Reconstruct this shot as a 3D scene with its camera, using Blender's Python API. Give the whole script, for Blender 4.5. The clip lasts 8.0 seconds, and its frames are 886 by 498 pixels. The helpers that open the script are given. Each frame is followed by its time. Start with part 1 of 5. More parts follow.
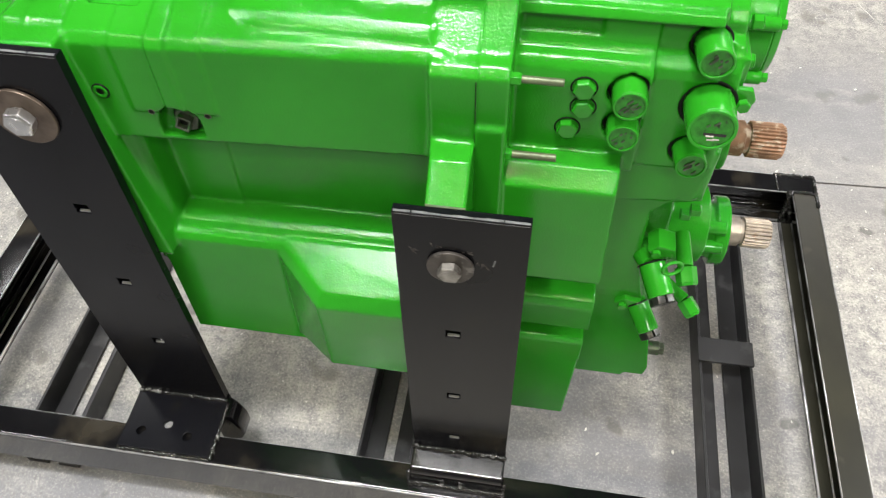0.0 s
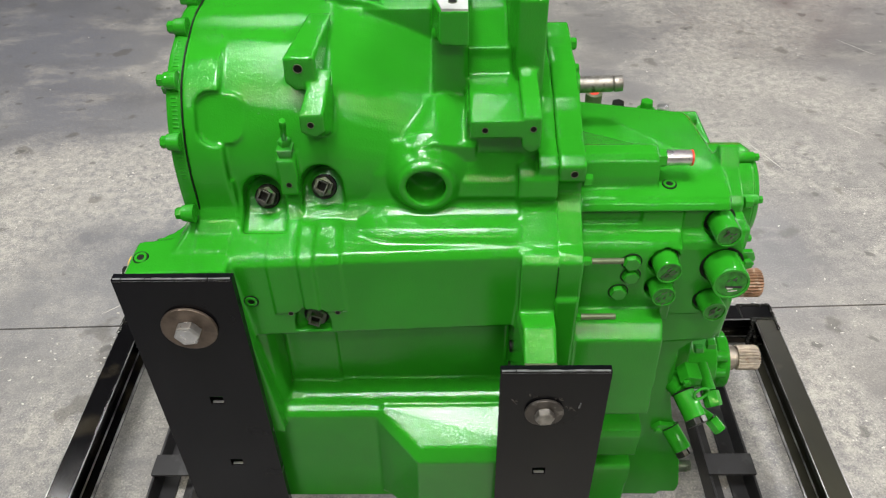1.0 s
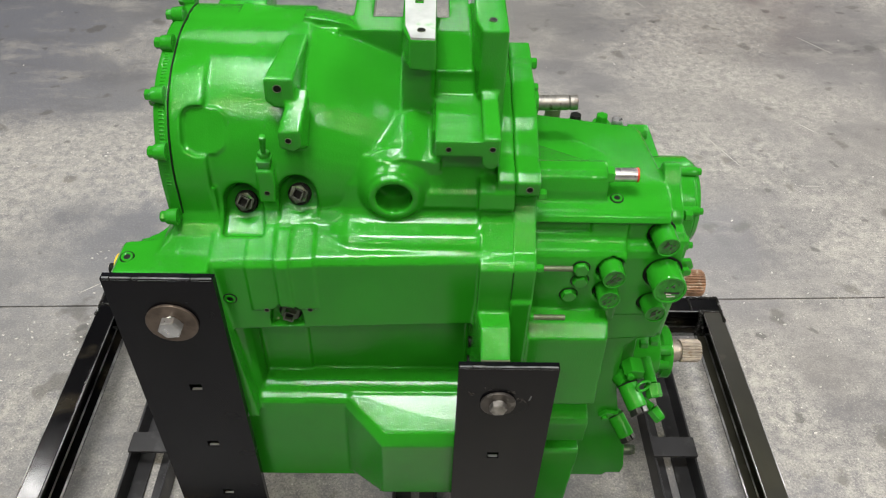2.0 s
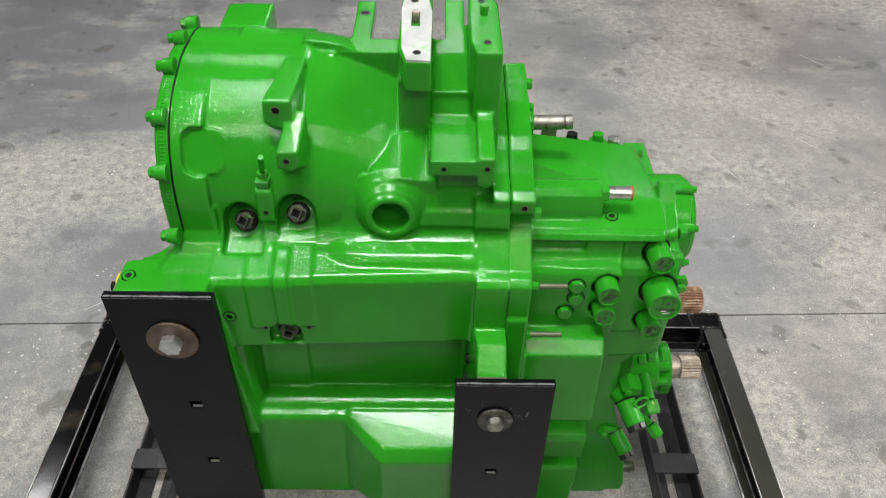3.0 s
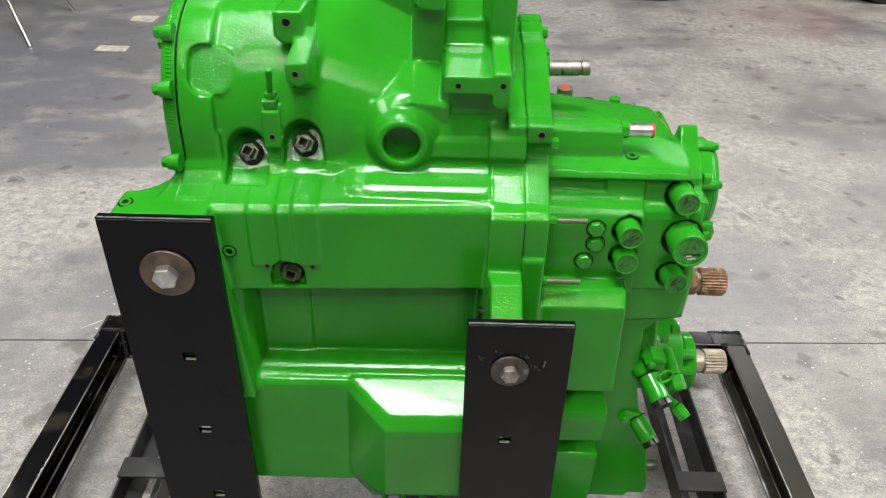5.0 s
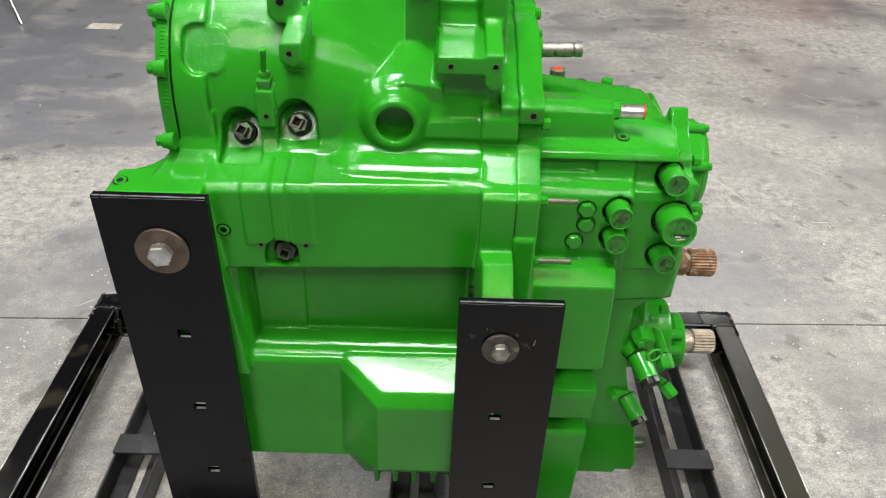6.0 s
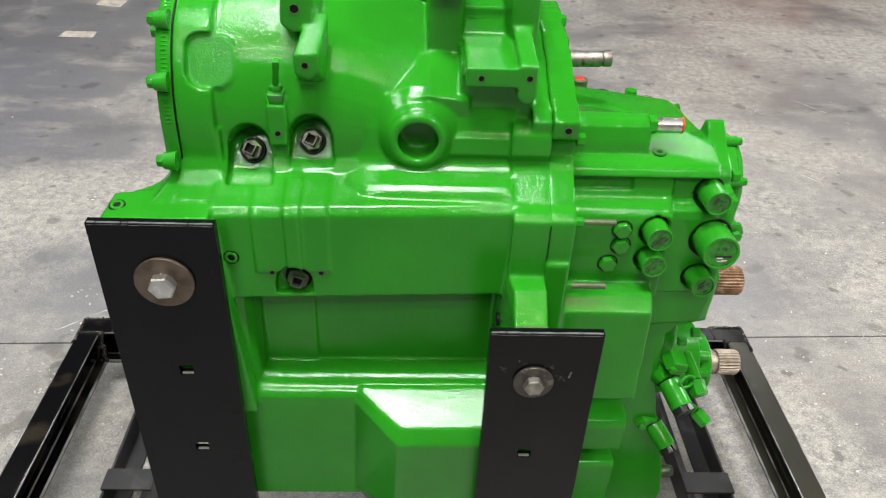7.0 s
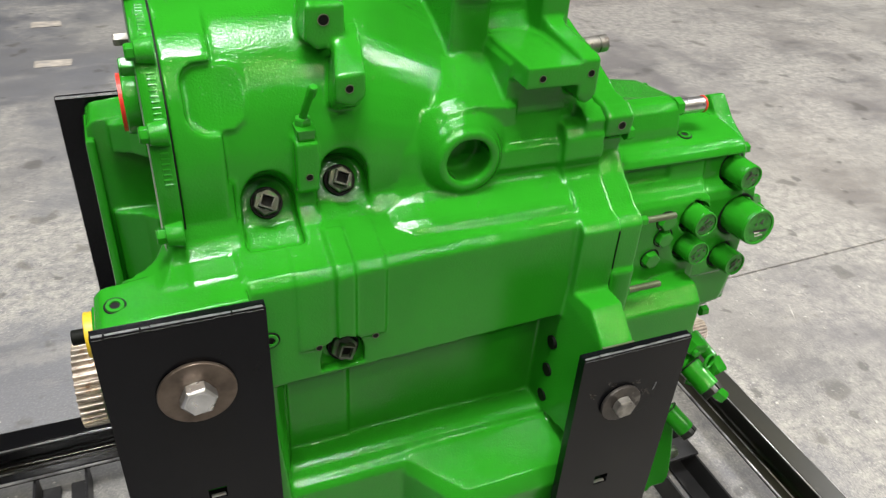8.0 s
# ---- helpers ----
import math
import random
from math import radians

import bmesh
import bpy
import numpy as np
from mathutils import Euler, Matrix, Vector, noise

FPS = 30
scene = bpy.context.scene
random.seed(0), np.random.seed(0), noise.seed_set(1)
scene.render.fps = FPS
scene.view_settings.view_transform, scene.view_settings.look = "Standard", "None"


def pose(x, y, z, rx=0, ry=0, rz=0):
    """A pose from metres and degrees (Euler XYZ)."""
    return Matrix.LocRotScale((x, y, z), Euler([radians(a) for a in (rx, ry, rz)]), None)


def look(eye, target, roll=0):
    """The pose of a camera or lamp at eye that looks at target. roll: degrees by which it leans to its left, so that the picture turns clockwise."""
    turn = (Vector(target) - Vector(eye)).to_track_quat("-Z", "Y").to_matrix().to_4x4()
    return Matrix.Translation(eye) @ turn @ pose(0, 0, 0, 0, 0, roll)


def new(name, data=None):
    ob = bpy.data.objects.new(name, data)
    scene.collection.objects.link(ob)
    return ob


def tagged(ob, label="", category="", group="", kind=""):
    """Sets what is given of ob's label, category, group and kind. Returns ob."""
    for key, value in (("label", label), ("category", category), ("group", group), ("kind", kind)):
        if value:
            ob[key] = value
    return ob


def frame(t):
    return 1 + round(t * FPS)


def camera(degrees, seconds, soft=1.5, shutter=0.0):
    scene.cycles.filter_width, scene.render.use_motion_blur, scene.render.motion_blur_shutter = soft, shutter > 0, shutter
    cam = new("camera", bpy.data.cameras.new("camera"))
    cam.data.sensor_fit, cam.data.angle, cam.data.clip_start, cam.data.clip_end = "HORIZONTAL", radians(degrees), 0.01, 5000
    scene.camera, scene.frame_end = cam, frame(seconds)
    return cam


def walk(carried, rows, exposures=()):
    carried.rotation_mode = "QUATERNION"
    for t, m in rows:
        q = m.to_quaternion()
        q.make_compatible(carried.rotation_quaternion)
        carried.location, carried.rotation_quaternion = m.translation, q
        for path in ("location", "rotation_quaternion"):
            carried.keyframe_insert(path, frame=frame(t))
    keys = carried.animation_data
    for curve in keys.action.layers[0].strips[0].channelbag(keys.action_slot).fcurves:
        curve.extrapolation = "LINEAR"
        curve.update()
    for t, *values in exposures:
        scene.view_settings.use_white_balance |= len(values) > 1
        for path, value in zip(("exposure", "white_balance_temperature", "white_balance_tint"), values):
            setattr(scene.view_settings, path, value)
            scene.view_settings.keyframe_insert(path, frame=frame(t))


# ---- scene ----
cam = camera(59.3, 8.0, soft=1.2, shutter=0.2)
PATH = [
    (0, (0.086, -0.535, 1.456), (-0.125, 0.683, -0.117), -1.3),
    (0.5, (-0.049, -0.607, 1.542), (-0.139, 0.738, 0.065), 0.3),
    (1, (-0.123, -0.696, 1.643), (-0.156, 0.819, 0.339), -1.2),
    (1.5, (-0.108, -0.744, 1.683), (-0.108, 0.772, 0.378), 0.3),
    (2, (-0.113, -0.736, 1.743), (-0.072, 0.733, 0.386), 1.9),
    (3.5, (-0.092, -0.757, 1.76), (-0.08, 0.751, 0.446), 0.9),
    (4, (-0.103, -0.772, 1.766), (-0.098, 0.768, 0.49), 0.9),
    (4.5, (-0.102, -0.791, 1.698), (-0.098, 0.864, 0.575), 1.8),
    (5, (-0.099, -0.849, 1.522), (-0.101, 0.807, 0.401), 1.4),
    (5.2, (-0.097, -0.864, 1.52), (-0.086, 0.767, 0.363), 1.5),
    (6.5, (-0.096, -0.854, 1.531), (-0.076, 0.775, 0.371), 2.4),
    (7, (-0.168, -0.774, 1.497), (-0.089, 0.864, 0.351), 2.6),
    (7.5, (-0.286, -0.669, 1.441), (-0.048, 0.981, 0.337), 2.6),
    (8, (-0.5, -0.558, 1.434), (0.166, 0.956, 0.309), 3.9),
]
walk(cam, [(t, look(eye, target, roll)) for t, eye, target, roll in PATH],
     exposures=[(0.0, 0.60), (0.5, 0.52), (1.0, 0.18), (3.5, 0.04), (4.5, 0.04), (5.0, 0.34), (6.3, 0.35), (8.0, 0.28)])

# ---- world and lamps ----
world = bpy.data.worlds.new("hall_world")
scene.world = world
world.use_nodes = True
world.node_tree.nodes["Background"].inputs[0].default_value = (0.75, 0.8, 0.85, 1)
world.node_tree.nodes["Background"].inputs[1].default_value = 0.02


def strip_and_fill_lamp(x, y, z, wide, long, watts, colour=(1.0, 0.985, 0.96)):
    data = bpy.data.lights.new("strip_and_fill_lamp", "AREA")
    data.shape, data.size, data.size_y, data.energy = "RECTANGLE", wide, long, watts
    data.color = colour
    ob = new("strip_and_fill_lamp", data)
    ob.location = (x, y, z)
    return ob


# hall lamps set by their glints, and warm strips over the aisle in front
# unseen fill lamps added far out and south brighten floor and front faces
for lx, ly, wide, long, watts in ((-1.25, 0.4, 0.26, 0.4, 66), (-1.25, -1.6, 0.26, 0.3, 44), (-0.38, -0.68, 1.3, 0.84, 242), (6.2, -0.5, 1.6, 0.34, 320), (-4.9, -0.5, 1.6, 0.34, 150), (-1.9, -4.9, 0.8, 0.34, 84),
                                  (2.2, -4.9, 1.2, 0.34, 96), (-1.7, 4.4, 0.5, 0.34, 40), (7.2, 1.9, 2.0, 0.34, 350), (-4.7, 3.6, 1.6, 0.34, 50), (-0.3, 9.0, 1.6, 0.34, 100), (4.6, 9.0, 1.6, 0.34, 150)):
    strip_and_fill_lamp(lx, ly, 6.2, wide, long, watts)
for lx in (-2.3, 0.8, 4.2):
    strip_and_fill_lamp(lx, -3.7, 6.2, 2.0, 0.09, 50, (1.0, 0.83, 0.45))


# ---- materials ----
def material(name, colour, rough=0.5, metal=0.0, coat=0.0, bump=0.0, bump_scale=200.0, vary=0.15, vary_scale=6.0, second=None, spots=0.0,
             spot_colour=(0.1, 0.1, 0.1), spot_scale=30.0, rough_vary=0.1, spec=0.5):
    """A painted, metal or rubber surface: base colour varied at two scales, spots of wear and painted glint, varied
    gloss and fine relief.
    """
    m = bpy.data.materials.new(name)
    m.use_nodes = True
    nt = m.node_tree
    n, l = nt.nodes, nt.links
    b = n["Principled BSDF"]
    b.inputs["Roughness"].default_value = rough
    b.inputs["Metallic"].default_value = metal
    b.inputs["Specular IOR Level"].default_value = spec
    b.inputs["Coat Weight"].default_value = coat
    b.inputs["Coat Roughness"].default_value = 0.08
    co = n.new("ShaderNodeTexCoord")
    big = n.new("ShaderNodeTexNoise")
    big.inputs["Scale"].default_value, big.inputs["Detail"].default_value = vary_scale, 6
    l.new(co.outputs["Object"], big.inputs["Vector"])
    mix = n.new("ShaderNodeMix")
    mix.data_type = "RGBA"
    second = second or tuple(c * (1 - vary) for c in colour)
    mix.inputs[6].default_value, mix.inputs[7].default_value = (*colour, 1), (*second, 1)
    ramp = n.new("ShaderNodeMapRange")
    ramp.inputs["From Min"].default_value, ramp.inputs["From Max"].default_value = 0.35, 0.65
    l.new(big.outputs["Fac"], ramp.inputs["Value"])
    l.new(ramp.outputs["Result"], mix.inputs[0])
    out = mix.outputs[2]
    if spots:
        small = n.new("ShaderNodeTexNoise")
        small.inputs["Scale"].default_value, small.inputs["Detail"].default_value = spot_scale, 8
        l.new(co.outputs["Object"], small.inputs["Vector"])
        r2 = n.new("ShaderNodeMapRange")
        r2.inputs["From Min"].default_value, r2.inputs["From Max"].default_value = 0.66 - spots, 0.74 - spots * 0.6
        l.new(small.outputs["Fac"], r2.inputs["Value"])
        m2 = n.new("ShaderNodeMix")
        m2.data_type = "RGBA"
        m2.inputs[7].default_value = (*spot_colour, 1)
        l.new(out, m2.inputs[6])
        l.new(r2.outputs["Result"], m2.inputs[0])
        out = m2.outputs[2]
    l.new(out, b.inputs["Base Color"])
    rv = n.new("ShaderNodeMapRange")
    rv.inputs["To Min"].default_value, rv.inputs["To Max"].default_value = max(0.03, rough - rough_vary), rough + rough_vary
    l.new(big.outputs["Fac"], rv.inputs["Value"])
    l.new(rv.outputs["Result"], b.inputs["Roughness"])
    if bump:
        fine = n.new("ShaderNodeTexNoise")
        fine.inputs["Scale"].default_value, fine.inputs["Detail"].default_value = bump_scale, 3
        l.new(co.outputs["Object"], fine.inputs["Vector"])
        bp = n.new("ShaderNodeBump")
        bp.inputs["Strength"].default_value, bp.inputs["Distance"].default_value = bump, 0.001
        l.new(fine.outputs["Fac"], bp.inputs["Height"])
        l.new(bp.outputs["Normal"], b.inputs["Normal"])
    return m


green = material("green_enamel", (0.019, 0.245, 0.012), rough=0.06, coat=0.0, bump=0.36, bump_scale=400, vary=0.14, vary_scale=9, rough_vary=0.03, spec=0.35)
green_smooth = material("green_enamel_on_machined_metal", (0.019, 0.245, 0.012), rough=0.10, coat=0.0, bump=0.18, bump_scale=440, vary=0.12, vary_scale=20, rough_vary=0.06, spec=0.45)
# a greyer black than the one on the uprights
rail_black = material("grey_black_satin_paint", (0.020, 0.020, 0.022), rough=0.42, bump=0.1, bump_scale=150, vary=0.4, vary_scale=9, spots=0.08, spot_colour=(0.04, 0.04, 0.042), spot_scale=20)
dark_washer = material("dark_stained_washer", (0.085, 0.076, 0.070), rough=0.42, metal=0.6, bump=0.2, vary=0.4, vary_scale=50, spots=0.08, spot_colour=(0.16, 0.15, 0.14), spot_scale=60)
black = material("black_satin_paint", (0.0034, 0.0036, 0.0054), rough=0.24, bump=0.04, bump_scale=350, vary=0.3, vary_scale=12, spots=0.05,
                 spot_colour=(0.005, 0.005, 0.005), spot_scale=14, spec=0.2)
black_gloss = material("black_gloss_paint", (0.004, 0.004, 0.0048), rough=0.10, bump=0.1, bump_scale=60, vary=0.3, vary_scale=20, spots=0.1,
                       spot_colour=(0.022, 0.019, 0.014), spot_scale=9, spec=0.55, rough_vary=0.1)
# the pale spots are glints painted onto the black beads
weld = material("painted_weld_bead", (0.012, 0.012, 0.011), rough=0.16, bump=0.6, bump_scale=160, spots=0.06, spot_colour=(0.16, 0.16, 0.155), spot_scale=60)
dull_steel = material("dull_grey_steel", (0.36, 0.345, 0.32), rough=0.45, metal=0.9, bump=0.2, vary=0.45, vary_scale=70, spots=0.08, spot_colour=(0.09, 0.07, 0.06), spot_scale=90)
washer_steel = material("brown_stained_washer", (0.16, 0.125, 0.10), rough=0.38, metal=0.7, bump=0.2, vary=0.4, vary_scale=50, spots=0.06, spot_colour=(0.08, 0.06, 0.05), spot_scale=60)
stud_steel = material("olive_passivated_stud", (0.12, 0.15, 0.085), rough=0.38, metal=0.35, vary=0.3, vary_scale=80)
zinc = material("zinc_plated_steel", (0.66, 0.66, 0.66), rough=0.3, metal=0.95, bump=0.1, vary=0.25, vary_scale=60)
shaft_steel = material("tarnished_shaft_steel", (0.50, 0.44, 0.38), rough=0.42, metal=0.8, bump=0.2, vary=0.4, vary_scale=50, spots=0.08, spot_colour=(0.26, 0.17, 0.11), spot_scale=70)
# pale tone for highlights painted on the lips of channels and slots
edge_glint = material("pale_edge_glint", (0.55, 0.55, 0.56), rough=0.4, metal=0.5, bump=0.3, bump_scale=90, vary=0.8, vary_scale=14)
rust = material("rusted_steel", (0.36, 0.20, 0.12), rough=0.7, metal=0.3, bump=0.5, bump_scale=220, vary=0.5, vary_scale=40, spots=0.14, spot_colour=(0.46, 0.38, 0.30), spot_scale=70)
# near-black for seals and gaskets, and for shade painted into holes
dark_hole = material("near_black_holes_seals", (0.004, 0.005, 0.004), rough=0.6, spec=0.15)
red_plastic = material("red_plastic", (0.65, 0.03, 0.015), rough=0.4)
yellow_plastic = material("yellow_plastic", (0.75, 0.5, 0.02), rough=0.4)
grey_plug = material("grey_worn_metal", (0.10, 0.125, 0.09), rough=0.35, metal=0.5, vary=0.5, vary_scale=80, spots=0.1, spot_colour=(0.02, 0.16, 0.015), spot_scale=70)
bare_edge = material("bare_socket_metal", (0.09, 0.10, 0.085), rough=0.4, metal=0.8, vary=0.4, vary_scale=90)
dark_plug = material("dark_tarnished_plug", (0.05, 0.052, 0.048), rough=0.3, metal=0.6, vary=0.4, vary_scale=90)
pale_pad = material("pale_machined_pad", (0.44, 0.47, 0.46), rough=0.5, metal=0.1, coat=0.0, vary=0.3, vary_scale=22, spots=0.07, spot_colour=(0.12, 0.42, 0.1), spot_scale=25)
dark_face = material("dark_green_oily_face", (0.019, 0.23, 0.012), rough=0.2, vary=0.5, vary_scale=120, spots=0.06, spot_colour=(0.01, 0.012, 0.01), spot_scale=110)
# worn black, its base lifted to olive for the sheen on the right channel
black_sheen = material("worn_black_paint_with_sheen", (0.030, 0.029, 0.020), rough=0.34, bump=0.2, bump_scale=30, vary=0.5, vary_scale=7, spots=0.03, spot_colour=(0.04, 0.037, 0.028), spot_scale=22, spec=0.6, rough_vary=0.10)
# pale tone for chipped paint and for lamp glints along plate edges
chipped = material("chipped_paint_and_glint", (0.22, 0.225, 0.235), rough=0.3, metal=0.3, vary=0.5, vary_scale=120, bump=0.3)
rubber = material("dusty_black_rubber", (0.035, 0.033, 0.032), rough=0.8, bump=0.4, bump_scale=60, vary=0.4, vary_scale=8)
orange = material("worn_orange_paint", (0.72, 0.13, 0.03), rough=0.45, vary=0.3, vary_scale=3, spots=0.06, spot_colour=(0.4, 0.3, 0.22), spot_scale=8)
wall_paint = material("grey_wall_paint", (0.16, 0.16, 0.155), rough=0.8, vary=0.15, vary_scale=0.6)
ceiling_paint = material("grey_ceiling_paint", (0.12, 0.12, 0.12), rough=0.85, vary=0.2, vary_scale=0.5)
chrome = material("chromed_tube", (0.7, 0.7, 0.7), rough=0.2, metal=1.0)
pale_paint = material("worn_pale_floor_paint", (0.55, 0.5, 0.44), rough=0.6, vary=0.35, vary_scale=25, spots=0.12, spot_colour=(0.3, 0.29, 0.28), spot_scale=18)

pale_chip = material("pale_stone_chip", (0.62, 0.6, 0.56), rough=0.6, vary=0.4, vary_scale=30)


def concrete_material():
    m = bpy.data.materials.new("worn_polished_concrete")
    m.use_nodes = True
    nt = m.node_tree
    n, l = nt.nodes, nt.links
    b = n["Principled BSDF"]
    co = n.new("ShaderNodeTexCoord")

    def noise_node(scale, detail, rough=0.55, stretch=None):
        t = n.new("ShaderNodeTexNoise")
        t.inputs["Scale"].default_value, t.inputs["Detail"].default_value, t.inputs["Roughness"].default_value = scale, detail, rough
        if stretch:
            mp = n.new("ShaderNodeMapping")
            mp.inputs["Scale"].default_value = stretch
            mp.inputs["Rotation"].default_value = (0, 0, radians(-12))
            l.new(co.outputs["Object"], mp.inputs["Vector"])
            l.new(mp.outputs["Vector"], t.inputs["Vector"])
        else:
            l.new(co.outputs["Object"], t.inputs["Vector"])
        return t.outputs["Fac"]

    def ramp(src, lo, hi, to_lo=0.0, to_hi=1.0):
        r = n.new("ShaderNodeMapRange")
        for key, v in (("From Min", lo), ("From Max", hi), ("To Min", to_lo), ("To Max", to_hi)):
            r.inputs[key].default_value = v
        l.new(src, r.inputs["Value"])
        return r.outputs["Result"]

    def blend(fac, a, colour):
        x = n.new("ShaderNodeMix")
        x.data_type = "RGBA"
        l.new(fac, x.inputs[0])
        if isinstance(a, tuple):
            x.inputs[6].default_value = (*a, 1)
        else:
            l.new(a, x.inputs[6])
        x.inputs[7].default_value = (*colour, 1)
        return x.outputs[2]

    def maths(op, a, c):
        x = n.new("ShaderNodeMath")
        x.operation = op
        for k, v in ((0, a), (1, c)):
            if isinstance(v, float):
                x.inputs[k].default_value = v
            else:
                l.new(v, x.inputs[k])
        return x.outputs[0]

    sep = n.new("ShaderNodeSeparateXYZ")
    l.new(co.outputs["Object"], sep.inputs[0])
    px, py = sep.outputs["X"], sep.outputs["Y"]
    clouds = noise_node(0.5, 4)
    tint = noise_node(1.1, 6)
    wear = noise_node(1.35, 10, 0.68)
    sweeps = noise_node(1.2, 9, 0.66, (0.7, 1.7, 1))
    brushed = noise_node(2.8, 11, 0.74, (0.8, 1.9, 1))
    blots = noise_node(7.5, 4, 0.5)
    smear = noise_node(2.6, 9, 0.66, (1.0, 1.6, 1))
    grain = noise_node(75, 5, 0.7)
    grit = noise_node(190, 3, 0.65)
    speck = noise_node(120, 3, 0.6)
    flecks = noise_node(30, 8, 0.75)
    drops = noise_node(13, 2, 0.4)
    scratch = noise_node(2.6, 12, 0.8, (0.4, 4.2, 1))
    # the worn mask grows towards the right; a worn strip crosses the floor beside the stand
    x_bias = ramp(px, -2.6, 1.6, -0.085, 0.05)
    strip = maths("MULTIPLY", ramp(maths("ABSOLUTE", maths("SUBTRACT", py, 1.62), 0.0), 0.05, 0.34, 0.3, 0.0), ramp(px, 0.2, -0.5, 0.0, 1.0))
    strip = maths("MULTIPLY", strip, ramp(px, -2.1, -1.5, 0.0, 1.0))
    # pale dust lies where nobody walks, round the stand
    dust = maths("MULTIPLY", ramp(maths("ABSOLUTE", maths("SUBTRACT", py, 0.35), 0.0), 0.3, 0.9, 1.0, 0.0), ramp(maths("ABSOLUTE", maths("ADD", px, 0.15), 0.0), 0.9, 1.7, 1.0, 0.0))
    worn = ramp(maths("ADD", maths("ADD", wear, x_bias), maths("ADD", strip, maths("MULTIPLY", dust, 0.035))), 0.445, 0.60)
    c = blend(ramp(clouds, 0.38, 0.62), (0.148, 0.153, 0.176), (0.210, 0.210, 0.212))
    c = blend(ramp(tint, 0.45, 0.68, 0, 0.55), c, (0.225, 0.214, 0.20))
    c = blend(ramp(px, -0.6, 1.8, 0.0, 0.40), c, (0.235, 0.206, 0.182))
    c = blend(ramp(sweeps, 0.47, 0.64, 0, 0.5), c, (0.10, 0.10, 0.11))
    # darker and bluer towards the left
    c = blend(ramp(x_bias, -0.085, 0.0, 0.3, 0.0), c, (0.105, 0.109, 0.130))
    c = blend(maths("MULTIPLY", worn, ramp(flecks, 0.40, 0.60, 0.12, 1.0)), c, (0.385, 0.372, 0.342))
    c = blend(ramp(brushed, 0.53, 0.64, 0, 0.42), c, (0.36, 0.345, 0.315))
    c = blend(ramp(grain, 0.47, 0.30, 0, 0.35), c, (0.11, 0.108, 0.108))
    c = blend(maths("MULTIPLY", ramp(grit, 0.53, 0.64, 0, 0.55), ramp(worn, 0.0, 0.8, 0.35, 1.0)), c, (0.47, 0.45, 0.40))
    c = blend(maths("MULTIPLY", ramp(grit, 0.46, 0.36, 0, 0.5), ramp(worn, 0.0, 0.8, 0.4, 1.0)), c, (0.10, 0.098, 0.095))
    c = blend(ramp(blots, 0.63, 0.68, 0, 0.6), c, (0.09, 0.085, 0.078))
    c = blend(ramp(smear, 0.56, 0.68, 0, 0.45), c, (0.11, 0.11, 0.115))
    c = blend(ramp(drops, 0.70, 0.74, 0, 0.6), c, (0.07, 0.068, 0.065))
    c = blend(maths("MULTIPLY", worn, ramp(speck, 0.66, 0.71, 0, 0.9)), c, (0.72, 0.70, 0.66))
    c = blend(ramp(scratch, 0.64, 0.70, 0, 0.45), c, (0.48, 0.47, 0.45))
    l.new(c, b.inputs["Base Color"])
    l.new(ramp(worn, 0.0, 1.0, 0.36, 0.68), b.inputs["Roughness"])
    bp = n.new("ShaderNodeBump")
    bp.inputs["Strength"].default_value, bp.inputs["Distance"].default_value = 0.3, 0.001
    l.new(grain, bp.inputs["Height"])
    l.new(bp.outputs["Normal"], b.inputs["Normal"])
    return m


concrete = concrete_material()


# ---- mesh helpers ----
def part(name, bm, mat, parent=None, label="", smooth=False):
    me = bpy.data.meshes.new(name)
    bmesh.ops.recalc_face_normals(bm, faces=bm.faces)
    bm.to_mesh(me)
    bm.free()
    me.materials.append(mat)
    if smooth:
        me.polygons.foreach_set("use_smooth", [True] * len(me.polygons))
    ob = new(name, me)
    if parent:
        ob.parent = parent
    return tagged(ob, label)


def thing(name, label, category, group="", kind="", at=(0, 0, 0)):
    ob = new(name)
    ob.empty_display_size = 0.05
    ob.location = at
    return tagged(ob, label, category, group, kind)


def hull(bm, pts):
    vs = [bm.verts.new(p) for p in pts]
    r = bmesh.ops.convex_hull(bm, input=vs)
    dead = [v for v in r["geom_interior"] if isinstance(v, bmesh.types.BMVert)] + [v for v in r["geom_unused"] if isinstance(v, bmesh.types.BMVert)]
    bmesh.ops.delete(bm, geom=list(set(dead)), context="VERTS")


def box(bm, x0, x1, y0, y1, z0, z1):
    hull(bm, [(x, y, z) for x in (x0, x1) for y in (y0, y1) for z in (z0, z1)])


def prism(bm, axis, poly, a, b):
    """A polygon of two coordinates, in the order of the other two axes, pushed along axis from a to b."""
    def at(p, v):
        return {"x": (v, p[0], p[1]), "y": (p[0], v, p[1]), "z": (p[0], p[1], v)}[axis]
    lo = [bm.verts.new(at(p, a)) for p in poly]
    hi = [bm.verts.new(at(p, b)) for p in poly]
    faces = [bm.faces.new(lo), bm.faces.new(hi[::-1])]
    for i in range(len(poly)):
        j = (i + 1) % len(poly)
        faces.append(bm.faces.new((lo[i], hi[i], hi[j], lo[j])))
    bmesh.ops.recalc_face_normals(bm, faces=faces)


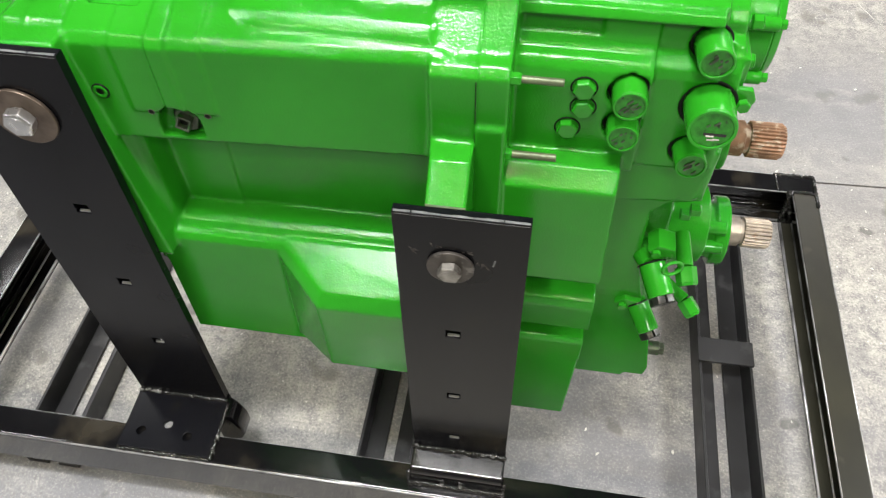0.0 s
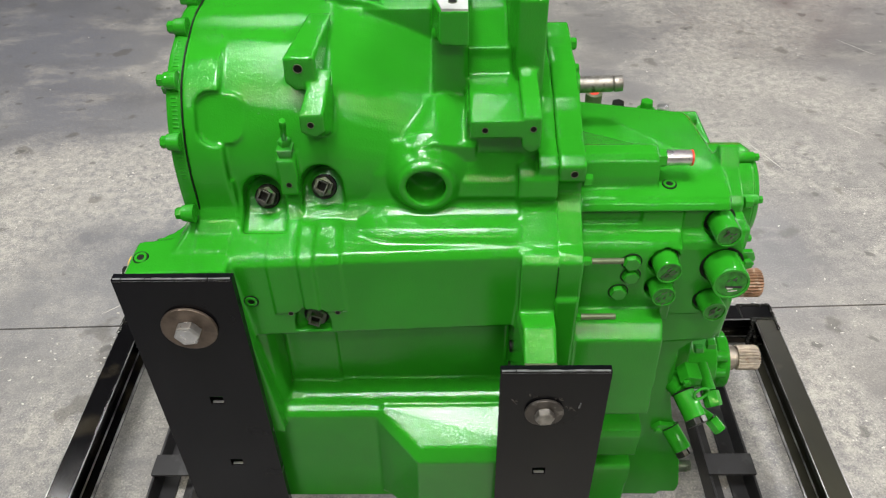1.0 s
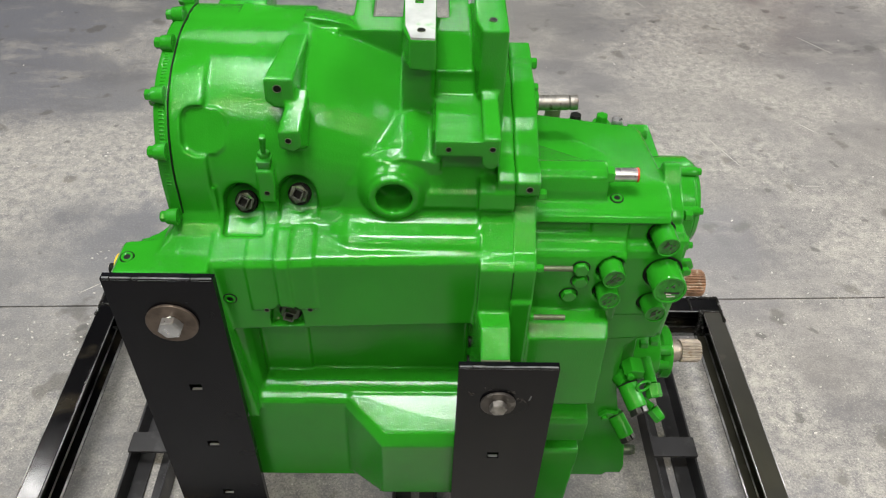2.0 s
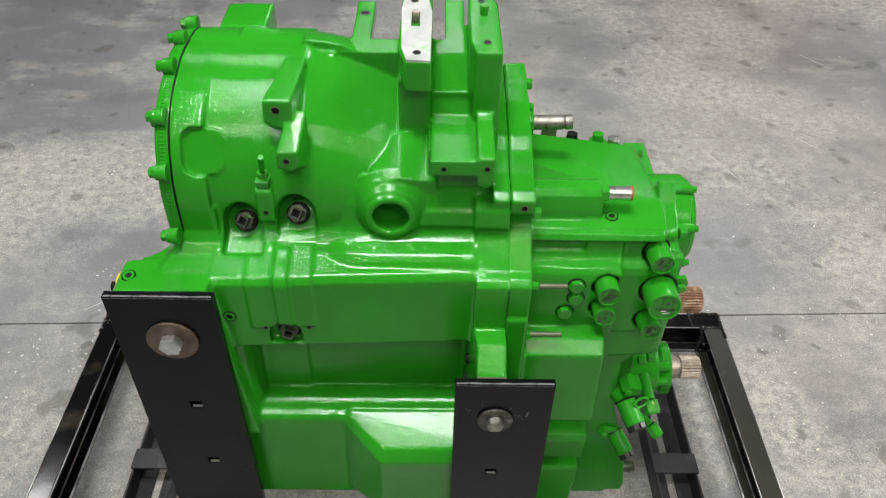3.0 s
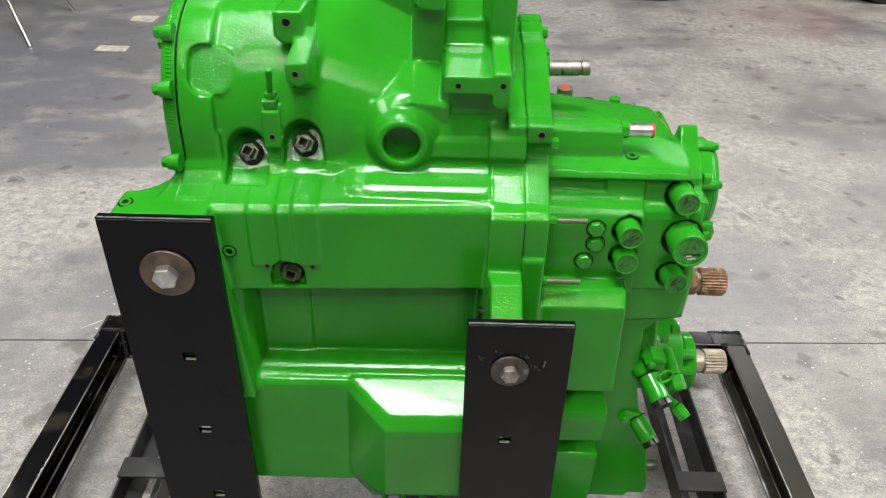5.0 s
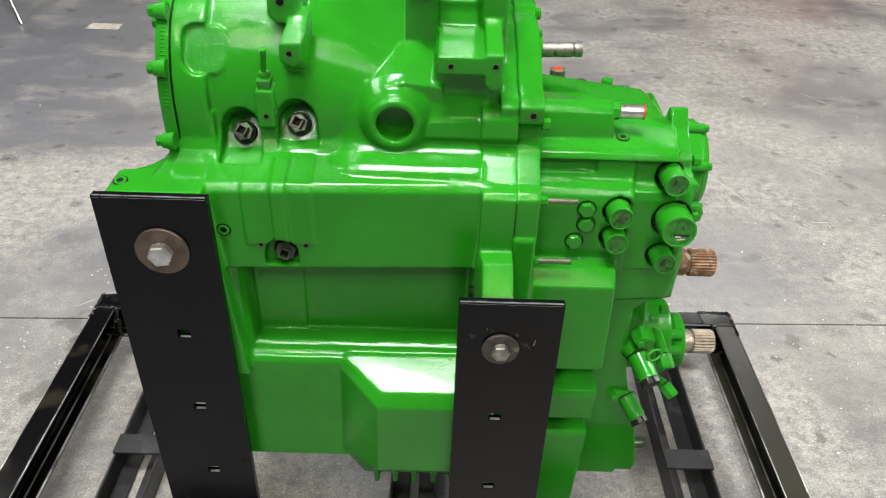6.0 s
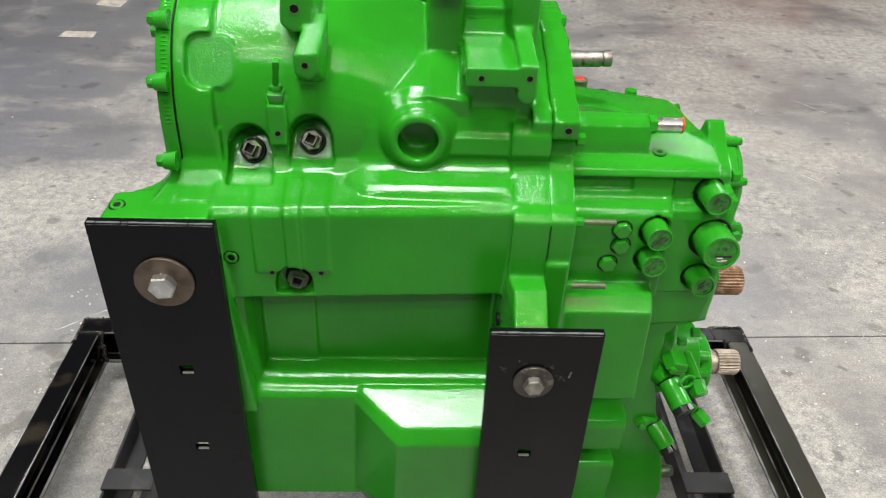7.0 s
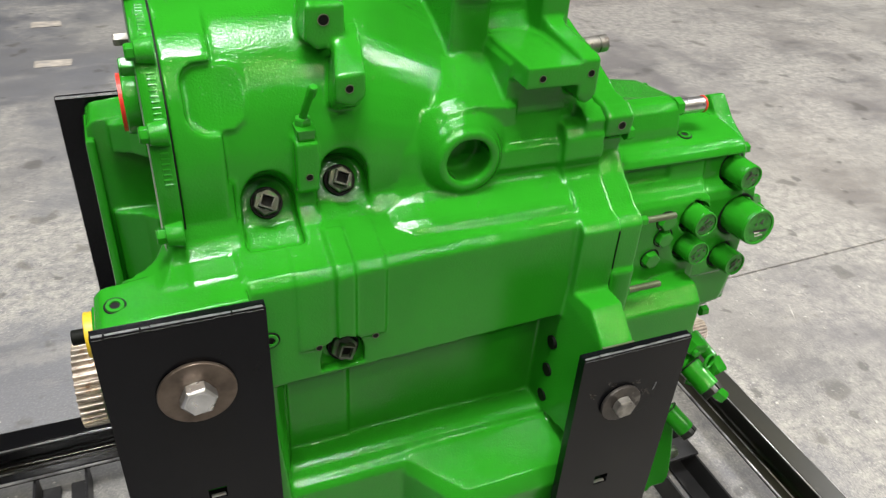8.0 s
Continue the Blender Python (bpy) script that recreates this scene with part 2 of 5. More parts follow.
def rod(bm, p0, p1, r0, r1=None, seg=32, turn=0.0):
    """A closed cylinder or cone from p0 to p1."""
    r1 = r0 if r1 is None else r1
    p0, p1 = Vector(p0), Vector(p1)
    m = (p1 - p0).to_track_quat("Z", "Y").to_matrix()
    ring = [m @ Vector((math.cos(turn + 2 * math.pi * i / seg), math.sin(turn + 2 * math.pi * i / seg), 0)) for i in range(seg)]
    a = [bm.verts.new(p0 + r0 * v) for v in ring]
    b = [bm.verts.new(p1 + r1 * v) for v in ring]
    bm.faces.new(a[::-1]), bm.faces.new(b)
    for i in range(seg):
        j = (i + 1) % seg
        bm.faces.new((a[i], a[j], b[j], b[i]))


def ring(bm, p0, p1, r_in, r_out, seg=36):
    """A tube with an open bore."""
    p0, p1 = Vector(p0), Vector(p1)
    m = (p1 - p0).to_track_quat("Z", "Y").to_matrix()
    dirs = [m @ Vector((math.cos(2 * math.pi * i / seg), math.sin(2 * math.pi * i / seg), 0)) for i in range(seg)]
    loops = [[bm.verts.new(p + r * v) for v in dirs] for p, r in ((p0, r_out), (p1, r_out), (p1, r_in), (p0, r_in))]
    for k in range(4):
        a, b = loops[k], loops[(k + 1) % 4]
        for i in range(seg):
            j = (i + 1) % seg
            bm.faces.new((a[i], a[j], b[j], b[i]))


def loft(bm, loops):
    rows = [[bm.verts.new(p) for p in loop] for loop in loops]
    n = len(rows[0])
    for a, c in zip(rows, rows[1:]):
        for i in range(n):
            j = (i + 1) % n
            bm.faces.new((a[i], a[j], c[j], c[i]))
    bm.faces.new(rows[0][::-1]), bm.faces.new(rows[-1])


def torus(bm, centre, axis, big, small, seg=28, sub=8, squash=1.0):
    m = Vector(axis).to_track_quat("Z", "Y").to_matrix()
    rows = []
    for i in range(seg):
        a = 2 * math.pi * i / seg
        row = []
        for k in range(sub):
            b = 2 * math.pi * k / sub
            r = big + small * math.cos(b)
            row.append(bm.verts.new(Vector(centre) + m @ Vector((r * math.cos(a), squash * r * math.sin(a), small * math.sin(b)))))
        rows.append(row)
    for i in range(seg):
        for k in range(sub):
            p, q = rows[i], rows[(i + 1) % seg]
            bm.faces.new((p[k], q[k], q[(k + 1) % sub], p[(k + 1) % sub]))


def edged(ob, width=0.003, segments=2, angle=35):
    mod = ob.modifiers.new("edge", "BEVEL")
    mod.width, mod.segments, mod.limit_method, mod.angle_limit = width, segments, "ANGLE", radians(angle)
    mod.harden_normals = False
    for p in ob.data.polygons:
        p.use_smooth = True
    mod2 = ob.modifiers.new("normals", "WEIGHTED_NORMAL")
    mod2.keep_sharp = True
    return ob


def cut(bm, cutter, self_cross=True):
    """bm, a heap of closed shapes, as one skin and without what cutter covers. Returns a mesh."""
    for m in (bm, cutter):
        bmesh.ops.recalc_face_normals(m, faces=m.faces)
    a, b = bpy.data.meshes.new("a"), bpy.data.meshes.new("b")
    bm.to_mesh(a), cutter.to_mesh(b)
    bm.free(), cutter.free()
    oa, ob = new("a", a), new("b", b)
    mod = oa.modifiers.new("cut", "BOOLEAN")
    mod.object, mod.operation, mod.solver, mod.use_self = ob, "DIFFERENCE", "EXACT", self_cross
    me = bpy.data.meshes.new_from_object(oa.evaluated_get(bpy.context.evaluated_depsgraph_get()))
    for o in (oa, ob):
        bpy.data.objects.remove(o)
    bpy.data.meshes.remove(a), bpy.data.meshes.remove(b)
    return me


def cast(name, bm, cutter, mat, parent, label="", voxel=0.0024, rounds=4):
    """A casting: the heap of shapes grown into one skin with rounded edges and filleted corners."""
    me = cut(bm, cutter)
    ob = new("raw", me)
    mod = ob.modifiers.new("skin", "REMESH")
    mod.mode, mod.voxel_size, mod.use_smooth_shade = "VOXEL", voxel, True
    sm = ob.modifiers.new("fillet", "SMOOTH")
    sm.factor, sm.iterations = 0.5, rounds
    done = bpy.data.meshes.new_from_object(ob.evaluated_get(bpy.context.evaluated_depsgraph_get()))
    bpy.data.objects.remove(ob)
    bpy.data.meshes.remove(me)
    done.name = name
    done.materials.clear()
    done.materials.append(mat)
    done.polygons.foreach_set("use_smooth", [True] * len(done.polygons))
    ob = new(name, done)
    ob.parent = parent
    return tagged(ob, label)


def arc(cy, cz, r, a0, a1, n):
    return [(cy + r * math.cos(radians(a0 + (a1 - a0) * i / n)), cz + r * math.sin(radians(a0 + (a1 - a0) * i / n))) for i in range(n + 1)]


# ---- the hall ----
def slab(name, x0, x1, y0, y1, z0, z1, mat, label, category):
    bm = bmesh.new()
    box(bm, x0, x1, y0, y1, z0, z1)
    return tagged(part(name, bm, mat), label, category, kind="structure")


def build_hall():
    bm = bmesh.new()
    # two slabs with an open joint between them that runs almost along x
    j0, j1, gap = (-10, 0.592), (12, 1.296), 0.003
    for poly in ([(-10, -9), (12, -9), (12, j1[1] - gap), (-10, j0[1] - gap)], [(-10, j0[1] + gap), (12, j1[1] + gap), (12, 16), (-10, 16)]):
        prism(bm, "z", poly, -0.15, 0.0)
    box(bm, -10, 12, -9, 16, -0.2, -0.012)
    tagged(part("floor", bm, concrete), "grey worn polished concrete floor with a joint", "floor", kind="structure")
    slab("wall_south", -10.2, 12.2, -9.2, -9, -0.2, 6.6, wall_paint, "plain grey painted hall wall", "wall")
    slab("wall_north", -10.2, 12.2, 16, 16.2, -0.2, 6.6, wall_paint, "plain grey painted hall wall", "wall")
    slab("wall_west", -10.2, -10, -9, 16, -0.2, 6.6, wall_paint, "plain grey painted hall wall", "wall")
    slab("wall_east", 12, 12.2, -9, 16, -0.2, 6.6, wall_paint, "plain grey painted hall wall", "wall")
    slab("ceiling", -10.2, 12.2, -9.2, 16.2, 6.6, 6.8, ceiling_paint, "plain grey hall ceiling", "ceiling")


build_hall()

# ---- the stand ----
X0, X1, Y0, Y1, ZB, ZT = -1.0, 0.703, -0.07, 0.772, 0.075, 0.18
FL, TH = 0.054, 0.007


def channel(axis, a, b, outer, inward, parent, mat=None):
    """A rolled channel with its web on the outer side and both flanges inward."""
    s = 1 if inward > 0 else -1

    def bow(u, z, r, a0, a1, n=7):
        return [(outer + s * (u + r * math.cos(radians(a0 + (a1 - a0) * i / n))), z + r * math.sin(radians(a0 + (a1 - a0) * i / n))) for i in range(n + 1)]
    lip, fillet = 0.0042, 0.009
    poly = (bow(0.006, ZB + 0.006, 0.006, 270, 180, 5) + bow(0.006, ZT - 0.006, 0.006, 180, 90, 5) + bow(FL - lip, ZT - lip, lip, 90, -90)
            + bow(TH + fillet, ZT - 2 * lip - fillet, fillet, 90, 180, 5) + bow(TH + fillet, ZB + 2 * lip + fillet, fillet, 180, 270, 5) + bow(FL - lip, ZB + lip, lip, 90, -90))
    bm = bmesh.new()
    prism(bm, axis, poly, a, b)
    beam = edged(part("channel_beam", bm, mat or black_gloss, parent), 0.0008, 2)
    # thin pale bars draw the highlights along the rounded lips
    for u, z, r in ((FL - 0.0028, ZB + 0.0072, 0.0030), (FL - 0.029, ZB + 0.0082, 0.0022), (FL - 0.0022, ZT - 0.0030, 0.0022), (0.0022, ZT - 0.0026, 0.0020)):
        bm = bmesh.new()
        prism(bm, axis, bow(u, z, r, 0, 324, 9), a + 0.003, b - 0.003)
        part("lip_glint", bm, edge_glint, beam, "pale line painted for the highlight along the lip", smooth=True)
    return beam


def bead(pts, r, parent, name="weld_bead", seed=0):
    """A lumpy weld along a line of points."""
    rnd = random.Random(seed)
    bm = bmesh.new()
    for p, q in zip(pts, pts[1:]):
        p, q = Vector(p), Vector(q)
        n = max(2, int((q - p).length / (r * 0.75)))
        for i in range(n + 1):
            c = p.lerp(q, i / n) + Vector([rnd.uniform(-0.25, 0.25) * r for _ in range(3)])
            k = r * rnd.uniform(0.75, 1.25)
            bmesh.ops.create_icosphere(bm, subdivisions=1, radius=k, matrix=Matrix.Translation(c))
    return part(name, bm, weld, parent, smooth=True)


def upright(x0, x1, y0, y1, z0, z1, holes, parent, slot=(0.020, 0.017)):
    bm, cutter = bmesh.new(), bmesh.new()
    box(bm, x0, x1, y0, y1, z0, z1)
    for hx, hz in holes:
        box(cutter, hx - slot[0] / 2, hx + slot[0] / 2, y0 - 0.05, y1 + 0.05, hz - slot[1] / 2, hz + slot[1] / 2)
    me = cut(bm, cutter)
    me.name = "upright_plate"
    me.materials.clear()
    me.materials.append(black)
    ob = new("upright_plate", me)
    ob.parent = parent
    edged(tagged(ob, "black painted steel plate with square slots"), 0.0028, 3)
    # a pale sliver in each slot draws the highlight on its lower edge
    for hx, hz in holes:
        bm = bmesh.new()
        z = hz - slot[1] / 2
        hull(bm, [(hx + u * slot[0] * 0.42, y, z + w) for u in (-0.9, 1.0) for y, w in ((y0 + 0.0016, -0.0006), (y0 + 0.0030, 0.0012), (y0 + 0.0060, 0.0012), (y0 + 0.0060, -0.0006))])
        part("slot_glint", bm, edge_glint, ob, "pale sliver painted for the highlight on the slot's lower edge")
    return ob


def build_stand():
    stand = thing("transport_stand", "black painted welded steel stand carrying the gearbox", "stand")
    channel("x", X0 + 0.008, X1 - 0.008, Y0, 1, stand)
    channel("x", X0 + 0.008, X1 - 0.008, Y1, -1, stand)
    channel("y", Y0 + 0.056, Y1 - 0.056, X0, 1, stand)
    channel("y", Y0 + 0.056, Y1 - 0.056, X1, -1, stand, black_sheen)
    for cx, s in ((X0, 1), (X1, -1)):
        for cy, q in ((Y0, 1), (Y1, -1)):
            bm = bmesh.new()
            box(bm, min(cx, cx + s * 0.008), max(cx, cx + s * 0.008), min(cy, cy + q * 0.056), max(cy, cy + q * 0.056), ZB, ZT - 0.001)
            edged(part("corner_plate", bm, black_gloss, stand), 0.002)
            bead([(cx + s * 0.006, cy + q * 0.054, ZT), (cx + s * 0.054, cy + q * 0.054, ZT)], 0.0045, stand, seed=3)
            bead([(cx + s * 0.054, cy + q * 0.055, ZT - 0.012), (cx + s * 0.03, cy + q * 0.055, ZB + 0.012), (cx + s * 0.052, cy + q * 0.055, ZB + 0.012)], 0.006, stand, seed=5)
    for cx, s in ((X0, 1), (X1, -1)):
        bead([(cx + s * 0.085, Y1 - 0.003, ZT), (cx + s * 0.004, Y1 - 0.004, ZT + 0.001), (cx + s * 0.004, Y1 - 0.09, ZT)], 0.0042, stand, seed=31)
        bead([(cx + s * 0.058, Y1 - 0.058, ZT - 0.004), (cx + s * 0.052, Y1 - 0.054, ZT - 0.03), (cx + s * 0.05, Y1 - 0.052, ZB + 0.012)], 0.0085, stand, seed=35)
        bead([(cx + s * 0.085, Y1 - 0.002, ZT), (cx + s * 0.084, Y1 - 0.05, ZT)], 0.003, stand, seed=37)
        bead([(cx + s * 0.003, Y1 - 0.055, ZT - 0.005), (cx + s * 0.002, Y1 - 0.056, ZB + 0.01)], 0.0035, stand, seed=33)
    # fork pockets: two angles with their upstands outside and a slot between the legs
    for x0 in (-0.835, -0.187, 0.458):
        x1 = x0 + 0.106
        for a, s in ((x0, 1), (x1, -1)):
            bm = bmesh.new()
            prism(bm, "y", [(a, 0.002), (a, 0.066), (a + s * 0.006, 0.066), (a + s * 0.006, 0.009), (a + s * 0.043, 0.009), (a + s * 0.043, 0.002)], Y0 + 0.02, Y1 - 0.02)
            edged(part("angle_rail", bm, rail_black, stand), 0.0015)
        bm = bmesh.new()
        box(bm, x0 - 0.002, x1 + 0.002, 0.328, 0.384, 0.0665, 0.0735)
        edged(part("tie_plate", bm, rail_black, stand), 0.0015)
    # uprights, front pair and rear pair
    upright(-0.577, -0.417, 0.048, 0.061, 0.186, 0.952, [(-0.488, 0.702), (-0.488, 0.540), (-0.488, 0.376)], stand)
    upright(-0.063, 0.090, 0.0, 0.0125, 0.19, 0.821, [(0.004, 0.586), (0.004, 0.414), (0.004, 0.272)], stand)
    upright(-0.612, -0.452, 0.610, 0.623, 0.186, 0.952, [(-0.488, 0.702), (-0.488, 0.540)], stand)
    upright(-0.063, 0.090, 0.655, 0.6675, 0.19, 0.821, [(0.004, 0.586), (0.004, 0.414)], stand)
    # chipped edges of the front uprights with their lamp glint painted pale, and a scratch
    rnd = random.Random(8)
    for x0, x1, y, z in ((-0.577, -0.417, 0.048, 0.952), (-0.063, 0.090, 0.0, 0.821), (-0.612, -0.452, 0.610, 0.952)):
        bm, x = bmesh.new(), x0 + 0.002
        while x < x1 - 0.004:
            step, h = rnd.uniform(0.006, 0.022), rnd.uniform(0.0006, 0.0017)
            e = min(x + step, x1 - 0.002)
            hull(bm, [(u, y + p, z + q) for u in (x, e) for p, q in ((-0.0002, -0.0012 - h), (0.0012, 0.0002), (0.003 + h, 0.0002), (0.002, -0.002))])
            x = e + (rnd.uniform(0.0005, 0.002) if rnd.random() < 0.2 else 0)
        part("chipped_edge_glint", bm, chipped, stand, "chipped paint edge with its lamp glint painted pale")
    bm = bmesh.new()
    hull(bm, [(0.050 + u, -0.0003 + v, 0.742 + w) for u, w in ((0, 0), (0.0022, 0.001), (0.004, 0.011), (0.0025, 0.012)) for v in (-0.0003, 0.001)])
    part("scratch", bm, chipped, stand, "short pale scratch")
    rnd = random.Random(4)
    for cx, cz in ((-0.042, 0.757), (0.020, 0.763), (0.037, 0.742), (-0.012, 0.768)):
        bm = bmesh.new()
        for i in range(7):
            x, z, a, k = cx + rnd.gauss(0, 0.004), cz + rnd.gauss(0, 0.003), rnd.uniform(0, 3.1), rnd.uniform(0.0012, 0.0040)
            u, w = math.cos(a) * k, math.sin(a) * k
            hull(bm, [(x + p * u - q * w * 0.3, y, z + p * w + q * u * 0.3) for p, q in ((-1, 0), (0, 1), (1, 0), (0, -1)) for y in (-0.0003, 0.001)])
        part("scuff", bm, dark_washer, stand, "dull scuff in the paint")
    # foot plate of the tall upright, with three bolt holes
    bm, cutter = bmesh.new(), bmesh.new()
    box(bm, -0.580, -0.414, -0.062, 0.060, 0.1805, 0.1895)
    for hx, hy in ((-0.548, -0.03), (-0.505, -0.012), (-0.463, -0.03)):
        rod(cutter, (hx, hy, 0.1), (hx, hy, 0.3), 0.008, seg=20)
    me = cut(bm, cutter)
    me.name = "foot_plate"
    me.materials.clear()
    me.materials.append(black)
    ob = new("foot_plate", me)
    ob.parent = stand
    edged(ob, 0.0015)
    bead([(-0.577, 0.046, 0.190), (-0.417, 0.046, 0.190)], 0.0045, stand, seed=11)
    bead([(-0.413, 0.04, 0.186), (-0.413, -0.02, 0.184), (-0.413, -0.06, 0.184)], 0.004, stand, seed=12)
    bead([(-0.578, -0.064, 0.182), (-0.415, -0.064, 0.182)], 0.004, stand, seed=13)
    bm = bmesh.new()
    prism(bm, "y", [(-0.44, 0.186), (-0.410, 0.186), (-0.399, 0.168), (-0.391, 0.140), (-0.391, 0.112), (-0.400, 0.092), (-0.44, 0.085)], 0.018, 0.058)
    edged(part("foot_gusset", bm, black_gloss, stand), 0.006, 3)
    # bent foot of the short upright
    bm = bmesh.new()
    prism(bm, "x", [(-0.046, 0.181), (-0.046, 0.214), (-0.040, 0.221), (0.0, 0.224), (0.0125, 0.224), (0.0125, 0.181)], -0.064, 0.091)
    edged(part("foot_block", bm, black_gloss, stand), 0.004, 3)
    bead([(-0.062, -0.004, 0.226), (0.088, -0.004, 0.226)], 0.005, stand, seed=21)
    bead([(-0.064, -0.05, 0.183), (0.091, -0.05, 0.183)], 0.005, stand, seed=22)
    bead([(0.093, -0.045, 0.185), (0.093, -0.045, 0.215)], 0.004, stand, seed=23)
    bead([(-0.066, -0.045, 0.185), (-0.066, -0.045, 0.215)], 0.004, stand, seed=24)
    # rear feet
    for x0, x1, y0, y1 in ((-0.580, -0.414, 0.60, 0.765), (-0.064, 0.091, 0.655, 0.765)):
        bm = bmesh.new()
        box(bm, x0, x1, y0, y1, 0.1805, 0.1895)
        edged(part("foot_plate", bm, black, stand), 0.0015)


def hexagon(bm, centre, axis, flat, height, turn=0.0):
    """A hexagonal head with a chamfered crown that stands on centre."""
    c, a = Vector(centre), Vector(axis).normalized()
    r = flat / math.sqrt(3)
    rod(bm, c, c + a * height * 0.85, r, seg=6, turn=turn)
    rod(bm, c + a * height * 0.85, c + a * height, r, r * 0.86, seg=6, turn=turn)


def mounting_bolt(x, y, z, washer_r, flat, mats, label):
    b = thing("mounting_bolt", label, "bolt", "bolts through the uprights", at=(x, y, z))
    bm = bmesh.new()
    ring(bm, (0, 0, 0), (0, -0.005, 0), flat * 0.35, washer_r)
    edged(part("washer", bm, mats[0], b, "flat steel washer"), 0.0012)
    bm = bmesh.new()
    rod(bm, (0, -0.005, 0), (0, -0.0058, 0), flat * 0.5, seg=32)
    hexagon(bm, (0, -0.0058, 0), (0, -1, 0), flat, flat * 0.42, turn=0.12)
    rod(bm, (0, -0.0058 - flat * 0.42, 0), (0, -0.0063 - flat * 0.42, 0), flat * 0.40, flat * 0.38, seg=28)
    edged(part("bolt_head", bm, mats[1], b), 0.0008)
    bm = bmesh.new()
    rod(bm, (0, -0.003, 0), (0, 0.03, 0), flat * 0.33, seg=20)
    part("shank", bm, mats[1], b)
    return b


build_stand()
mounting_bolt(-0.492, 0.0475, 0.863, 0.039, 0.032, (washer_steel, zinc), "zinc hex bolt with wide washer on black plate")
mounting_bolt(0.002, -0.0005, 0.736, 0.028, 0.025, (dark_washer, dull_steel), "dull grey hex bolt with washer on black plate")

# ---- the gearbox ----
BC, BZ, BR = 0.335, 1.03, 0.170  # axis and radius of the bell


def bell_radius(a, step):
    """The bell's radius at an angle: stepped out low in front, a little fuller on its far side."""
    return BR + step * min(1.0, max(0.0, (a - 112) / 26)) + 0.012 * min(1.0, max(0.0, (85 - a) / 22))


def bell_outline(step, foot):
    top = [(BC + bell_radius(a, step) * math.cos(radians(a)), BZ + bell_radius(a, step) * math.sin(radians(a))) for a in np.linspace(0, 180, 61)]
    return [(top[0][0], foot)] + top + [(top[-1][0], foot)]


def band_front(x):
    """How far forward the front of the main block stands: it leans a little along its length."""
    return 0.0825 + (x + 0.43) * 0.045


def front_case(parent):
    bm, cutter = bmesh.new(), bmesh.new()
    # bell
    prism(bm, "x", bell_outline(0.0, 0.80), -0.476, -0.29)
    # foot of the bell, rolling out to the front
    foot = [(0.095, 0.80), (0.095, 0.948), (0.105, 0.955), (0.13, 0.962), (0.146, 0.975), (0.154, 0.995), (0.1575, 1.03), (0.3, 1.03), (0.3, 0.80)]
    prism(bm, "x", foot, -0.480, -0.424)
    prism(bm, "x", [(y + 0.009 * (z - 0.94) / 0.04 if 0.94 < z < 0.98 else y + (0.009 if z >= 0.98 and y < 0.2 else 0), z) for y, z in foot], -0.43, -0.398)
    # ear beside the tall upright
    for y0, y1 in ((0.064, 0.135), (0.535, 0.606)):
        prism(bm, "y", [(-0.574, 0.60), (-0.574, 0.936), (-0.566, 0.945), (-0.52, 0.950), (-0.43, 0.952), (-0.40, 0.60)], y0, y1)
    flare = [(-0.545, 0.944), (-0.522, 0.947), (-0.507, 0.953), (-0.497, 0.964), (-0.490, 0.982), (-0.488, 1.01), (-0.45, 1.01), (-0.45, 0.9), (-0.545, 0.9)]
    loft(bm, [[(x, y, min(z, top)) for x, z in flare] for y, top in ((0.095, 0.946), (0.105, 0.953), (0.13, 0.961), (0.15, 0.974), (0.16, 0.994), (0.166, 1.01), (0.25, 1.01))])
    loft(bm, [[(x, y, min(z, top)) for x, z in flare] for y, top in ((0.42, 1.01), (0.504, 1.01), (0.510, 0.994), (0.520, 0.974), (0.54, 0.961), (0.565, 0.953), (0.575, 0.946))])
    loft(bm, [[(-0.485 - w * k, y, z) for w, z in ((0.0, 0.99), (0.012, 0.97), (0.028, 0.93), (0.05, 0.88), (0.07, 0.80), (0.07, 0.70), (-0.03, 0.70), (-0.03, 0.99))] for y, k in ((0.185, 0.5), (0.23, 0.3), (0.33, 0.2), (0.44, 0.3), (0.485, 0.5))])
    box(bm, -0.56, -0.42, 0.10, 0.57, 0.60, 0.80)
    prism(cutter, "z", [(-0.70, 0.150), (-0.562, 0.140), (-0.535, 0.146), (-0.512, 0.160), (-0.497, 0.184), (-0.488, 0.225), (-0.486, 0.30), (-0.486, 0.40), (-0.490, 0.455), (-0.500, 0.492),
                        (-0.52, 0.512), (-0.562, 0.528), (-0.70, 0.52)], 0.63, 1.4)
    # rounded pad with its stem on the bell
    n, t, c = Vector((0, math.cos(radians(151)), math.sin(radians(151)))), Vector((0, 0.485, 0.875)), Vector((-0.428, BC, BZ))
    eight = [(-0.030, -0.016), (-0.030, 0.018), (-0.026, 0.027), (-0.017, 0.032), (0.015, 0.033), (0.023, 0.029), (0.028, 0.020), (0.028, -0.014), (0.024, -0.025), (0.014, -0.033), (-0.014, -0.033), (-0.025, -0.027)]
    for heap, d0, d1, k in ((bm, 0.10, 0.1712, 1.0), (cutter, 0.1714, 0.24, 1.08)):
        hull(heap, [c + n * d + Vector((u * k, 0, 0)) + t * v * k for d in (d0, d1) for u, v in eight])
    # step behind the pad: the bell is a little fuller towards its flange
    prism(bm, "x", bell_outline(0.0095, 0.94), -0.476, -0.428)
    prism(bm, "x", bell_outline(0.0125, 0.95), -0.4755, -0.430)
